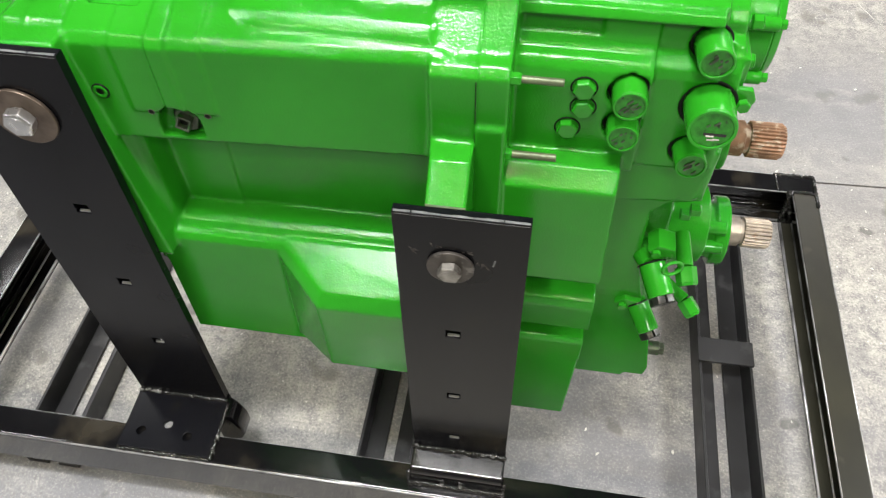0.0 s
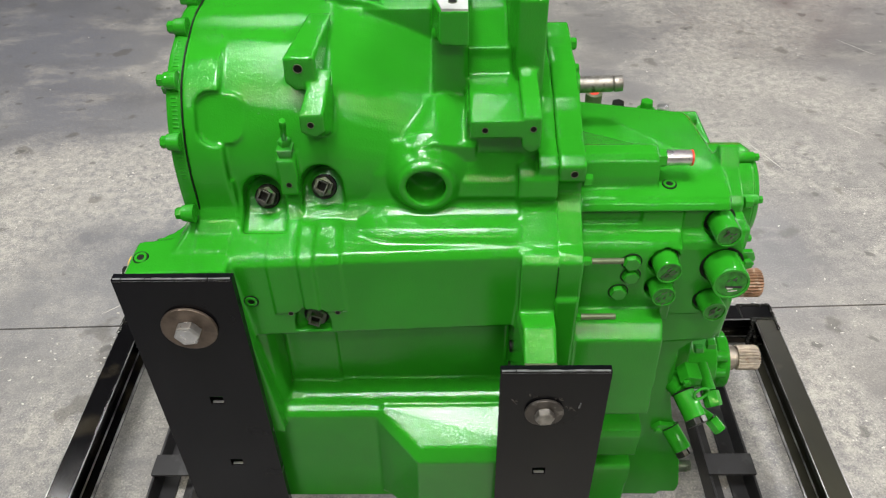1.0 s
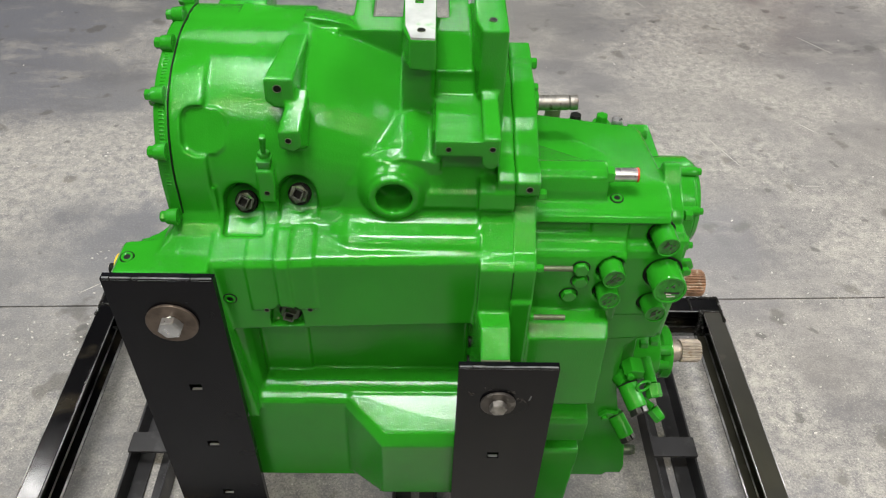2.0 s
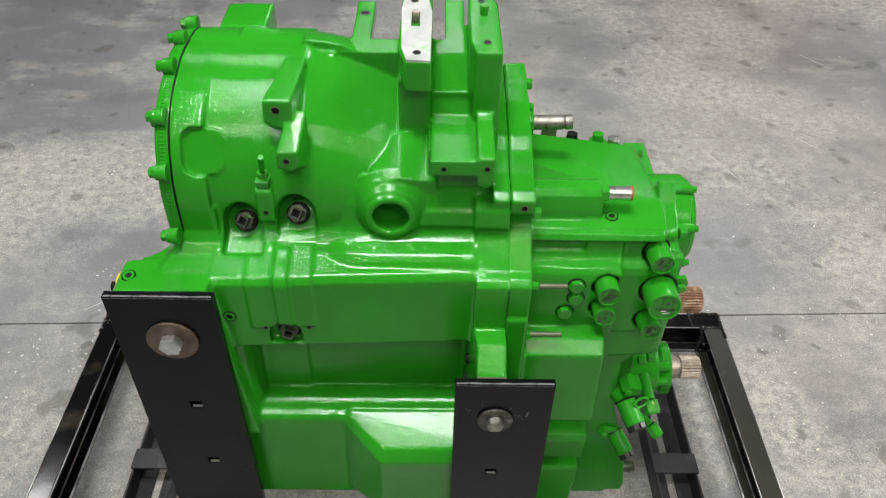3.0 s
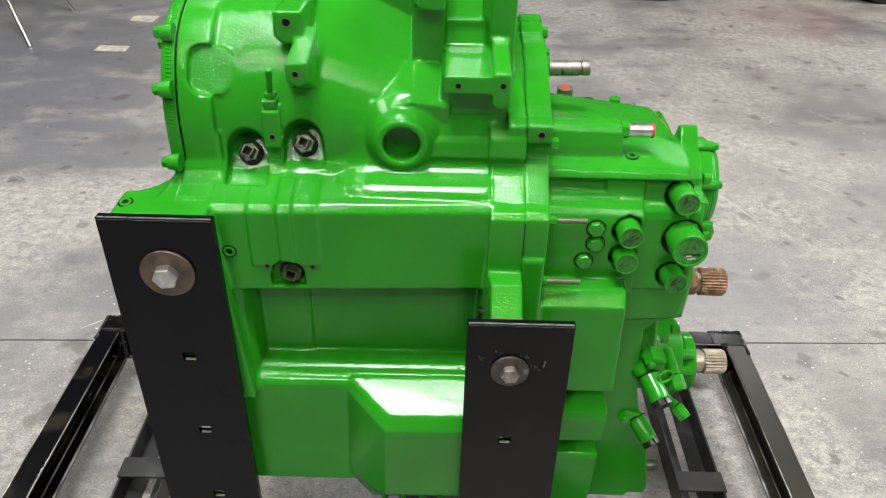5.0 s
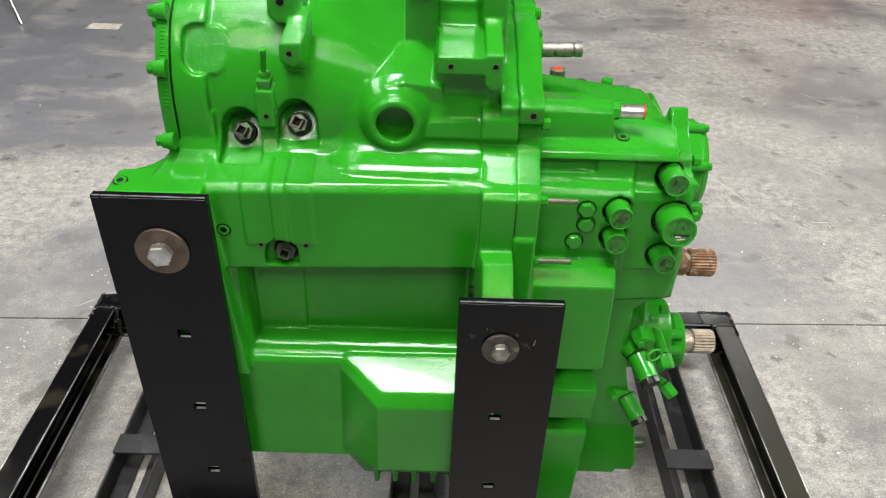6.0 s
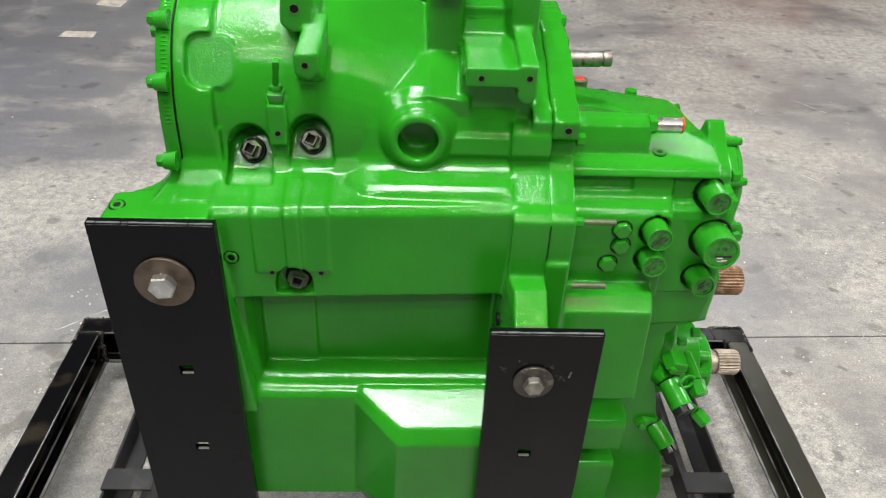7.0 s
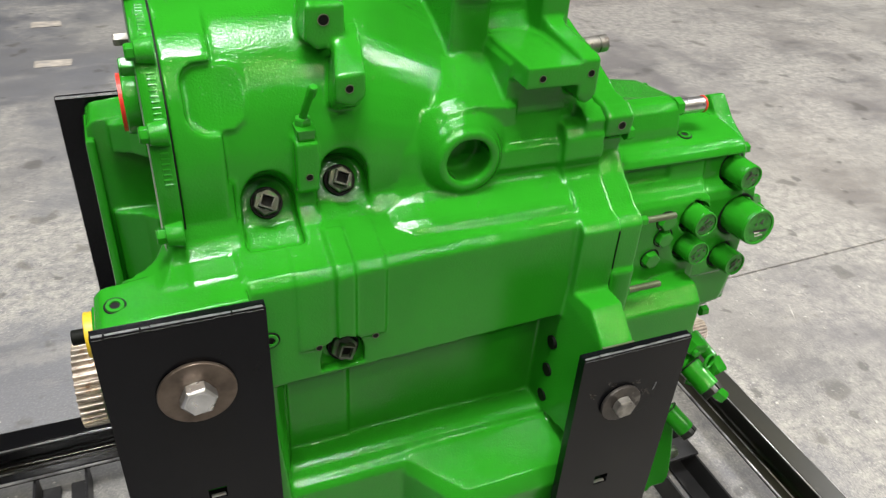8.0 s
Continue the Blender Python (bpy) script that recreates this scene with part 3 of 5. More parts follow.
    # scooped cone between bell and the uprights for the bracket
    prof_a = [(0.50, 0.98), (0.165, 0.98)] + arc(BC, BZ, BR, 180, 90, 16) + [(0.42, 1.175), (0.50, 1.05)]
    knots = [(0.50, 0.98), (0.183, 0.98), (0.190, 1.03), (0.207, 1.065), (0.234, 1.092), (0.266, 1.112), (0.300, 1.128), (0.337, 1.141)]
    prof_b = knots[:2] + [(float(np.interp(t, np.linspace(0, 1, 7), [k[0] for k in knots[1:]])), float(np.interp(t, np.linspace(0, 1, 7), [k[1] for k in knots[1:]])))
                          for t in np.linspace(0, 1, 17)] + [(0.42, 1.145), (0.50, 1.05)]
    loft(bm, [[(x, pa[0] + (pb[0] - pa[0]) * k, pa[1] + (pb[1] - pa[1]) * k) for pa, pb in zip(prof_a, prof_b)] for x, k in ((-0.296, 0.0), (-0.26, 0.2), (-0.20, 0.62), (-0.15, 1.0))])
    box(bm, -0.30, 0.0, 0.21, 0.5, 0.82, 1.05)
    box(bm, -0.30, 0.0, 0.344, 0.389, 1.0, 1.17)
    box(bm, -0.30, 0.0, 0.344, 0.48, 1.0, 1.10)
    loft(bm, [[(x, 0.345, 1.0), (x, 0.36, 1.0)] + [(x, max(0.345, BC + (BR + k) * math.cos(radians(a))), BZ + (BR + k) * math.sin(radians(a))) for a in range(20, 90, 4)]
              for x, k in ((-0.30, 0.008), (-0.27, 0.006), (-0.24, 0.0), (-0.21, -0.012), (-0.18, -0.03))])
    # deck with two tongues
    box(bm, -0.296, -0.002, 0.343, 0.389, 1.150, 1.191)
    loft(bm, [[(x, 0.30, 1.15), (x, 0.336, zf), (x, yb - 0.01, zb), (x, yb, zb - 0.006), (x, yb, 1.10), (x, 0.30, 1.10)]
              for x, zf, zb, yb in ((-0.40, 1.199, 1.204, 0.41), (-0.35, 1.198, 1.200, 0.405), (-0.30, 1.194, 1.194, 0.397), (-0.25, 1.191, 1.191, 0.389))])
    box(bm, -0.231, -0.201, 0.38, 0.527, 1.166, 1.191)
    box(bm, -0.084, -0.052, 0.35, 0.537, 1.166, 1.191)
    # square lug on the far side of the bell's crown
    hull(bm, [(-0.455, 0.455, 1.176), (-0.377, 0.452, 1.180), (-0.455, 0.541, 1.177), (-0.377, 0.535, 1.181), (-0.462, 0.42, 1.12), (-0.372, 0.42, 1.12), (-0.462, 0.52, 1.05), (-0.372, 0.52, 1.05)])
    # the two upright posts of the bracket
    hull(bm, [(x, y, z) for x, y in ((-0.141, 0.224), (-0.104, 0.222), (-0.104, 0.44), (-0.152, 0.44), (-0.152, 0.262)) for z in (1.192, 1.239)])
    box(bm, -0.153, -0.105, 0.250, 0.44, 1.0, 1.2)
    hull(bm, [(x, y, z) for x, y in ((-0.041, 0.243), (-0.004, 0.243), (-0.003, 0.40), (-0.012, 0.446), (-0.049, 0.436), (-0.050, 0.28)) for z in (1.0, 1.244)])
    # flat saddle of the bracket, its back wall, lip, side block and the wall under it
    prism(bm, "x", [(0.146, 1.103), (0.146, 1.128), (0.262, 1.131), (0.272, 1.150), (0.274, 1.166), (0.36, 1.168), (0.36, 1.06), (0.19, 1.06), (0.185, 1.103)], -0.104, -0.030)
    prism(bm, "x", [(0.146, 1.09), (0.146, 1.132), (0.155, 1.136), (0.230, 1.144), (0.246, 1.152), (0.30, 1.152), (0.30, 1.05), (0.185, 1.05), (0.185, 1.09)], -0.038, -0.013)
    prism(bm, "x", [(0.272, 1.163), (0.337, 1.190), (0.37, 1.1905), (0.37, 1.1), (0.28, 1.1)], -0.107, -0.045)
    rod(bm, (-0.0255, 0.1465, 1.091), (-0.0255, 0.19, 1.091), 0.0115, seg=24)
    box(bm, -0.108, -0.010, 0.184, 0.30, 0.98, 1.12)
    # bored boss and the shelf beside it
    rod(bm, (-0.163, 0.149, 1.022), (-0.163, 0.160, 1.022), 0.0368, 0.041, seg=40)
    rod(bm, (-0.163, 0.1535, 1.021), (-0.163, 0.185, 1.019), 0.0385, 0.068, seg=40)
    rod(bm, (-0.163, 0.158, 1.022), (-0.163, 0.25, 1.022), 0.043, 0.088, seg=40)
    hull(bm, [(-0.222, 0.192, 1.030), (-0.205, 0.180, 1.056), (-0.182, 0.172, 1.072), (-0.150, 0.172, 1.078), (-0.095, 0.176, 1.070), (-0.20, 0.235, 1.092), (-0.15, 0.245, 1.112), (-0.095, 0.25, 1.105),
              (-0.222, 0.25, 0.99), (-0.095, 0.25, 0.99), (-0.222, 0.19, 0.99), (-0.095, 0.185, 0.99)])
    prism(bm, "x", [(0.16, 1.0), (0.163, 1.022), (0.172, 1.030), (0.26, 1.035), (0.26, 0.98), (0.17, 0.98)], -0.12, -0.036)
    prism(bm, "x", [(0.150, 1.005), (0.152, 1.033), (0.162, 1.044), (0.26, 1.048), (0.26, 0.98), (0.165, 0.98)], -0.038, 0.016)
    # bosses on the bell's shoulder
    hull(bm, [(-0.336, 0.183, 1.199), (-0.297, 0.183, 1.199), (-0.338, 0.183, 1.165), (-0.325, 0.183, 1.153), (-0.305, 0.183, 1.155), (-0.297, 0.183, 1.168),
              (-0.318, 0.30, 1.206), (-0.288, 0.30, 1.206), (-0.336, 0.25, 1.15), (-0.290, 0.25, 1.15)])
    hull(bm, [(-0.318, 0.143, 1.140), (-0.287, 0.143, 1.142), (-0.318, 0.143, 1.116), (-0.300, 0.143, 1.109), (-0.287, 0.143, 1.118), (-0.305, 0.2, 1.175), (-0.279, 0.2, 1.175), (-0.318, 0.2, 1.08), (-0.28, 0.2, 1.08)])
    hull(bm, [(-0.359, 0.150, 1.068), (-0.334, 0.150, 1.068), (-0.359, 0.150, 1.012), (-0.332, 0.150, 1.012), (-0.359, 0.2, 1.078), (-0.334, 0.2, 1.078), (-0.359, 0.2, 1.0), (-0.332, 0.2, 1.0)])
    # main block, upper band
    band = [(0.0, 0.807), (0.0, 0.942), (0.008, 0.952), (0.037, 0.961), (0.062, 0.970), (0.078, 0.988), (0.086, 1.02)]

    def shell(x0, x1, proud, low, high=1.1):
        loops = []
        for x in (x0, x1):
            f = band_front(x) - proud
            loops.append([(x, f + y, max(low, z + 0.45 * proud)) for y, z in band if z < high] + [(x, 0.5, 1.0 if high > 1 else 0.95), (x, 0.5, low)])
        loft(bm, loops)
    shell(-0.431, -0.02, 0.0, 0.807)
    shell(-0.379, -0.281, 0.0028, 0.853, 0.975)
    shell(-0.337, -0.3165, 0.0075, 0.853, 0.975)
    # rounded swell along the top of the band, rolling up into the wall under the bored boss
    swell = [(0.111, 0.90), (0.111, 0.946), (0.1135, 0.955), (0.119, 0.963), (0.128, 0.9695), (0.140, 0.9735), (0.151, 0.977), (0.160, 0.983), (0.165, 0.992), (0.168, 1.005), (0.171, 1.03), (0.182, 1.055), (0.25, 1.06), (0.25, 0.90)]
    loft(bm, [[(x, y + k, z - 0.6 * k) for y, z in swell] for x, k in ((-0.292, 0.020), (-0.272, 0.013), (-0.252, 0.006), (-0.232, 0.0015), (-0.215, 0.0), (-0.034, 0.0))])
    # recess below the band
    box(bm, -0.43, 0.0, 0.142, 0.5, 0.58, 0.83)
    box(bm, -0.40, -0.312, 0.1375, 0.5, 0.58, 0.83)
    prism(bm, "z", [(-0.435, 0.086), (-0.420, 0.087), (-0.406, 0.094), (-0.397, 0.106), (-0.392, 0.124), (-0.390, 0.14), (-0.390, 0.2), (-0.435, 0.2)], 0.56, 0.83)
    # lower box and the bulging sump
    prism(bm, "x", [(0.084, 0.384), (0.084, 0.613), (0.0895, 0.6215), (0.098, 0.6235), (0.1015, 0.6275), (0.106, 0.634), (0.114, 0.638), (0.135, 0.643), (0.5, 0.655), (0.5, 0.384)], -0.428, 0.0)
    hull(bm, [(-0.254, 0.084, 0.606), (-0.247, 0.088, 0.622), (-0.187, 0.024, 0.562), (-0.186, 0.022, 0.574), (0.0, 0.022, 0.576), (-0.181, 0.034, 0.597), (0.0, 0.034, 0.601), (0.0, 0.095, 0.627), (-0.243, 0.095, 0.626), (-0.256, 0.084, 0.400), (-0.190, 0.033, 0.404),
              (0.0, 0.033, 0.404), (0.0, 0.3, 0.40), (-0.25, 0.3, 0.40), (-0.2, 0.3, 0.62), (0.0, 0.3, 0.62)])
    hull(bm, [(-0.30, 0.13, 0.40), (-0.26, 0.105, 0.40), (0.0, 0.10, 0.40), (0.0, 0.45, 0.40), (-0.30, 0.45, 0.40), (-0.225, 0.125, 0.285), (0.0, 0.125, 0.285), (-0.225, 0.4, 0.285), (0.0, 0.4, 0.285)])
    for i in range(6):
        hull(bm, [(-0.205 + 0.036 * i + u, y, z) for u in (0, 0.010) for y, z in ((0.095, 0.385), (0.108, 0.277), (0.17, 0.277), (0.17, 0.39))])
    # joint flange, with its upper part behind the bracket
    prism(bm, "x", [(0.156, 0.98), (0.162, 1.02), (0.156, 1.032), (0.154, 1.052), (0.170, 1.061), (0.203, 1.065), (0.218, 1.072), (0.243, 1.082), (0.265, 1.095), (0.302, 1.102), (0.332, 1.112),
                    (0.377, 1.113), (0.392, 1.122), (0.438, 1.122), (0.456, 1.098), (0.525, 1.0), (0.5, 0.95)], -0.012, 0.0146)
    flange = [(0.088, 0.62), (0.088, 0.938), (0.096, 0.946), (0.112, 0.952), (0.150, 0.980), (0.156, 0.990), (0.24, 0.995), (0.5, 1.0), (0.5, 0.62)]
    prism(bm, "x", flange, -0.034, 0.0185)
    # mounting lug behind the short upright
    hull(bm, [(-0.029, 0.054, 0.851), (0.0165, 0.056, 0.851), (-0.029, 0.0145, 0.816), (0.0165, 0.0145, 0.816), (-0.029, 0.0145, 0.64), (0.0165, 0.0145, 0.64),
              (-0.04, 0.14, 0.848), (0.0165, 0.14, 0.848), (-0.045, 0.14, 0.63), (0.0165, 0.14, 0.63)])
    # cuts: bore, plug pockets, slot, tapped holes
    rod(cutter, (-0.163, 0.10, 1.022), (-0.163, 0.186, 1.022), 0.0268, seg=36)
    a, t = Vector((0, -0.80, 0.60)), Vector((0, -0.60, -0.80))
    for c in (Vector((-0.388, 0.186, 0.985)), Vector((-0.306, 0.186, 1.001))):
        rod(cutter, c, c + a * 0.13, 0.029, seg=28)
        hull(cutter, [c + a * e + Vector((u, 0, 0)) + t * v for e in (0, 0.10) for u, v in ((-0.029, 0), (0.029, 0), (-0.030, 0.022), (0.030, 0.022))])
        hull(cutter, [c + a * e + Vector((u, 0, 0)) + t * v for u, v, e in ((-0.030, 0.0215, 0), (0.030, 0.0215, 0), (-0.031, 0.052, 0.016), (0.031, 0.052, 0.016),
                                                                       (-0.030, 0.0215, 0.10), (0.030, 0.0215, 0.10), (-0.031, 0.052, 0.10), (0.031, 0.052, 0.10))])
    rod(cutter, (-0.3305, 0.03, 0.8405), (-0.3305, 0.107, 0.8355), 0.0265, 0.0240, seg=32)
    hull(cutter, [(-0.3305 + u, y, z) for u in (-0.0255, 0.0255) for y, z in ((0.03, 0.8405), (0.107, 0.8355), (0.03, 0.815), (0.100, 0.8135))])
    box(cutter, -0.3425, -0.3372, 0.06, 0.0880, 0.858, 0.99)
    box(cutter, -0.1355, -0.1225, 0.327, 0.372, 1.230, 1.26)
    return cast("front_case", bm, cutter, green, parent, "glossy green enamelled cast housing with bell")


def rear_case(parent):
    bm, cutter = bmesh.new(), bmesh.new()
    flange = [(0.0895, 0.62), (0.0895, 0.938), (0.098, 0.947), (0.114, 0.952), (0.150, 0.981), (0.158, 0.990), (0.170, 1.00), (0.166, 1.02), (0.152, 1.03), (0.150, 1.055), (0.166, 1.064),
              (0.20, 1.068), (0.215, 1.075), (0.240, 1.085), (0.262, 1.098), (0.30, 1.105), (0.33, 1.115), (0.375, 1.116), (0.39, 1.125), (0.44, 1.125), (0.46, 1.10), (0.53, 1.0), (0.55, 0.9), (0.55, 0.62)]
    prism(bm, "x", flange, 0.0145, 0.051)
    box(bm, 0.0165, 0.049, 0.0845, 0.2, 0.64, 0.873)
    # stepped body
    body = [(0.140, 0.775), (0.140, 0.905), (0.143, 0.918), (0.158, 0.926), (0.168, 0.938), (0.172, 0.960), (0.180, 0.974), (0.200, 0.982), (0.24, 0.985), (0.36, 0.965), (0.42, 0.93), (0.55, 0.88), (0.55, 0.62), (0.30, 0.62), (0.30, 0.78)]
    prism(bm, "x", body, 0.045, 0.20)
    prism(bm, "x", [(y + (0.016 if y < 0.16 else 0.006 if y < 0.2 else 0), z) for y, z in body], 0.19, 0.268)
    prism(bm, "x", [(0.142, 0.90), (0.144, 0.919), (0.150, 0.927), (0.164, 0.932), (0.25, 0.932), (0.25, 0.90)], 0.045, 0.195)
    prism(bm, "x", [(0.165, 0.966), (0.172, 0.978), (0.186, 0.981), (0.25, 0.985), (0.25, 0.966)], 0.045, 0.262)
    # bulged shoulder with the plugs
    prism(bm, "x", [(0.157, 0.775), (0.157, 0.897), (0.162, 0.915), (0.180, 0.94), (0.3, 0.95), (0.3, 0.775)], 0.20, 0.293)
    box(bm, 0.26, 0.30, 0.17, 0.5, 0.705, 0.93)
    # spool box on the roof and the sloping roof
    prism(bm, "x", [(0.197, 0.975), (0.199, 1.003), (0.204, 1.026), (0.214, 1.034), (0.235, 1.034), (0.26, 1.02), (0.26, 0.98)], 0.045, 0.164)
    hull(bm, [(0.045, 0.182, 0.982), (0.266, 0.180, 0.982), (0.045, 0.24, 0.994), (0.266, 0.24, 0.988), (0.045, 0.43, 0.996), (0.255, 0.432, 0.968), (0.266, 0.42, 0.964), (0.045, 0.45, 0.95), (0.262, 0.45, 0.93),
              (0.045, 0.2, 0.9), (0.264, 0.2, 0.9), (0.045, 0.5, 0.88), (0.25, 0.5, 0.88)])
    hull(bm, [(0.045, 0.228, 1.034), (0.150, 0.228, 1.034), (0.045, 0.33, 1.006), (0.10, 0.30, 1.000), (0.045, 0.25, 0.95), (0.150, 0.25, 0.95), (0.045, 0.33, 0.95), (0.1, 0.33, 0.95)])
    # end flange that stands above the roof
    prism(bm, "x", [(0.195, 0.80), (0.195, 0.955), (0.205, 0.966), (0.225, 0.976), (0.242, 0.986), (0.258, 1.002), (0.267, 1.010), (0.276, 1.007), (0.286, 0.985), (0.300, 0.955), (0.36, 0.93), (0.46, 0.88), (0.46, 0.78), (0.3, 0.76)], 0.264, 0.292)
    rod(bm, (0.25, 0.374, 0.634), (0.362, 0.374, 0.634), 0.06, 0.05, seg=36)
    # square-edged box beside the short upright
    hull(bm, [(0.045, 0.090, 0.784), (0.182, 0.090, 0.784), (0.188, 0.092, 0.606), (0.045, 0.092, 0.606), (0.045, 0.112, 0.803), (0.184, 0.112, 0.803), (0.186, 0.3, 0.81), (0.045, 0.3, 0.81), (0.045, 0.3, 0.6), (0.19, 0.3, 0.6)])
    hull(bm, [(0.045, 0.12, 0.61), (0.185, 0.12, 0.61), (0.18, 0.145, 0.585), (0.045, 0.145, 0.585), (0.045, 0.3, 0.6), (0.18, 0.3, 0.6)])
    # rounded ledges low down
    prism(bm, "x", [(0.108, 0.47), (0.104, 0.528), (0.108, 0.540), (0.120, 0.547), (0.3, 0.55), (0.3, 0.47)], 0.018, 0.191)
    hull(bm, [(0.018, 0.110, 0.424), (0.189, 0.110, 0.424), (0.018, 0.113, 0.433), (0.188, 0.113, 0.433), (0.018, 0.125, 0.437), (0.186, 0.125, 0.437),
              (0.018, 0.3, 0.436), (0.184, 0.3, 0.436), (0.018, 0.3, 0.188), (0.180, 0.3, 0.188), (0.018, 0.112, 0.188), (0.180, 0.112, 0.188)])
    # back plate reaching down, with a notched foot
    prism(bm, "y", [(0.045, 0.80), (0.045, 0.256), (0.272, 0.252), (0.276, 0.262), (0.308, 0.262), (0.312, 0.285), (0.300, 0.36), (0.285, 0.43), (0.262, 0.50), (0.245, 0.58), (0.242, 0.68), (0.26, 0.70), (0.30, 0.71), (0.30, 0.80)], 0.165, 0.45)
    # barrel of the lower output shaft
    hull(bm, [(0.20, 0.20, 0.70), (0.275, 0.205, 0.70), (0.20, 0.20, 0.50), (0.290, 0.215, 0.50), (0.20, 0.45, 0.70), (0.30, 0.45, 0.70), (0.20, 0.45, 0.48), (0.32, 0.45, 0.48)])
    rod(bm, (0.22, 0.29, 0.530), (0.345, 0.30, 0.520), 0.075, 0.066, seg=44)
    rod(bm, (0.22, 0.32, 0.48), (0.385, 0.335, 0.465), 0.058, 0.046, seg=40)
    rod(bm, (0.380, 0.338, 0.462), (0.402, 0.338, 0.462), 0.057, seg=44)
    # upper output housing
    hull(bm, [(0.19, 0.158, 0.705), (0.285, 0.160, 0.712), (0.300, 0.165, 0.725), (0.19, 0.157, 0.80), (0.300, 0.160, 0.80), (0.24, 0.5, 0.70), (0.36, 0.5, 0.70), (0.24, 0.5, 0.82), (0.345, 0.5, 0.82), (0.33, 0.28, 0.70), (0.33, 0.28, 0.81)])
    # spot faces round the cartridges
    for x, y, z, r in ((0.257, 0.183, 0.939, 0.0245), (0.268, 0.160, 0.873, 0.033), (0.261, 0.161, 0.804, 0.0235), (0.178, 0.152, 0.893, 0.0242), (0.178, 0.152, 0.846, 0.023)):
        rod(cutter, (x, 0.05, z), (x, y, z), r, seg=28)
    # dark pocket under the roof edge
    hull(cutter, [(x, y, z) for x in (0.054, 0.142) for y, z in ((0.12, 0.944), (0.12, 0.964), (0.1785, 0.963), (0.1740, 0.944))])
    return cast("rear_case", bm, cutter, green, parent, "glossy green enamelled stepped cast rear housing")


def small_rod(name, p0, p1, r, mat, parent, r1=None, seg=24, edge=0.0012, label="", turn=0.0):
    bm = bmesh.new()
    rod(bm, p0, p1, r, r1, seg, turn)
    return edged(part(name, bm, mat, parent, label), edge, 2)


def hex_part(name, centre, axis, flat, height, mat, parent, turn=0.3, label=""):
    bm = bmesh.new()
    hexagon(bm, centre, axis, flat, height, turn)
    return edged(part(name, bm, mat, parent, label), 0.0008, 2)


def socket_plug(name, centre, axis, r, parent, mat=None):
    """A hex plug on a black washer with a square drive socket standing on it."""
    c, a = Vector(centre), Vector(axis).normalized()
    bm = bmesh.new()
    rod(bm, c - a * 0.004, c + a * 0.003, r * 1.12, seg=32)
    base = edged(part(name, bm, dark_hole, parent, "dark hex plug with a square drive socket"), 0.0008)
    hex_part("plug_head", c + a * 0.002, a, r * 1.72, 0.0085, mat or grey_plug, base, turn=0.25)
    side = a.cross(Vector((0.35, 0, 1))).normalized()
    up = side.cross(a)
    h, w, top = r * 0.50, r * 0.13, 0.0205
    for s, u in ((1, 0), (-1, 0), (0, 1), (0, -1)):
        v, k = (up, side * s) if s else (side, up * u)
        bm = bmesh.new()
        hull(bm, [c + a * e + k * (h - o) + v * t for e in (0.009, top) for o in (0, w) for t in (-h, h)])
        edged(part("socket_wall", bm, mat or bare_edge, base), 0.0005)
    bm = bmesh.new()
    rod(bm, c + a * 0.009, c + a * 0.0125, h * 1.15, seg=4, turn=0.8)
    part("socket_floor", bm, dark_hole, base)
    return base


def spline_shaft(name, p0, p1, r, teeth, mat, parent, label=""):
    """A shaft along x: a plain neck and a toothed end."""
    p0, p1 = Vector(p0), Vector(p1)
    bm = bmesh.new()
    mid = p0.lerp(p1, 0.42)
    rod(bm, p0, mid, r * 0.98, seg=40)
    rod(bm, mid, p0.lerp(p1, 0.5), r * 0.80, seg=40)
    poly = []
    for i in range(teeth):
        a = 2 * math.pi * i / teeth
        for da, rr in ((-0.30, 0.88), (-0.17, 1.0), (0.17, 1.0), (0.30, 0.88)):
            t = a + da * 2 * math.pi / teeth
            poly.append((p0.y + r * rr * math.cos(t), p0.z + r * rr * math.sin(t)))
    prism(bm, "x", poly, p0.lerp(p1, 0.5).x, p1.x - 0.004)
    small = [(p0.y + (y - p0.y) * 0.9, p0.z + (z - p0.z) * 0.9) for y, z in poly]
    prism(bm, "x", small, p1.x - 0.006, p1.x)
    return edged(part(name, bm, mat, parent, label), 0.0008, 1)


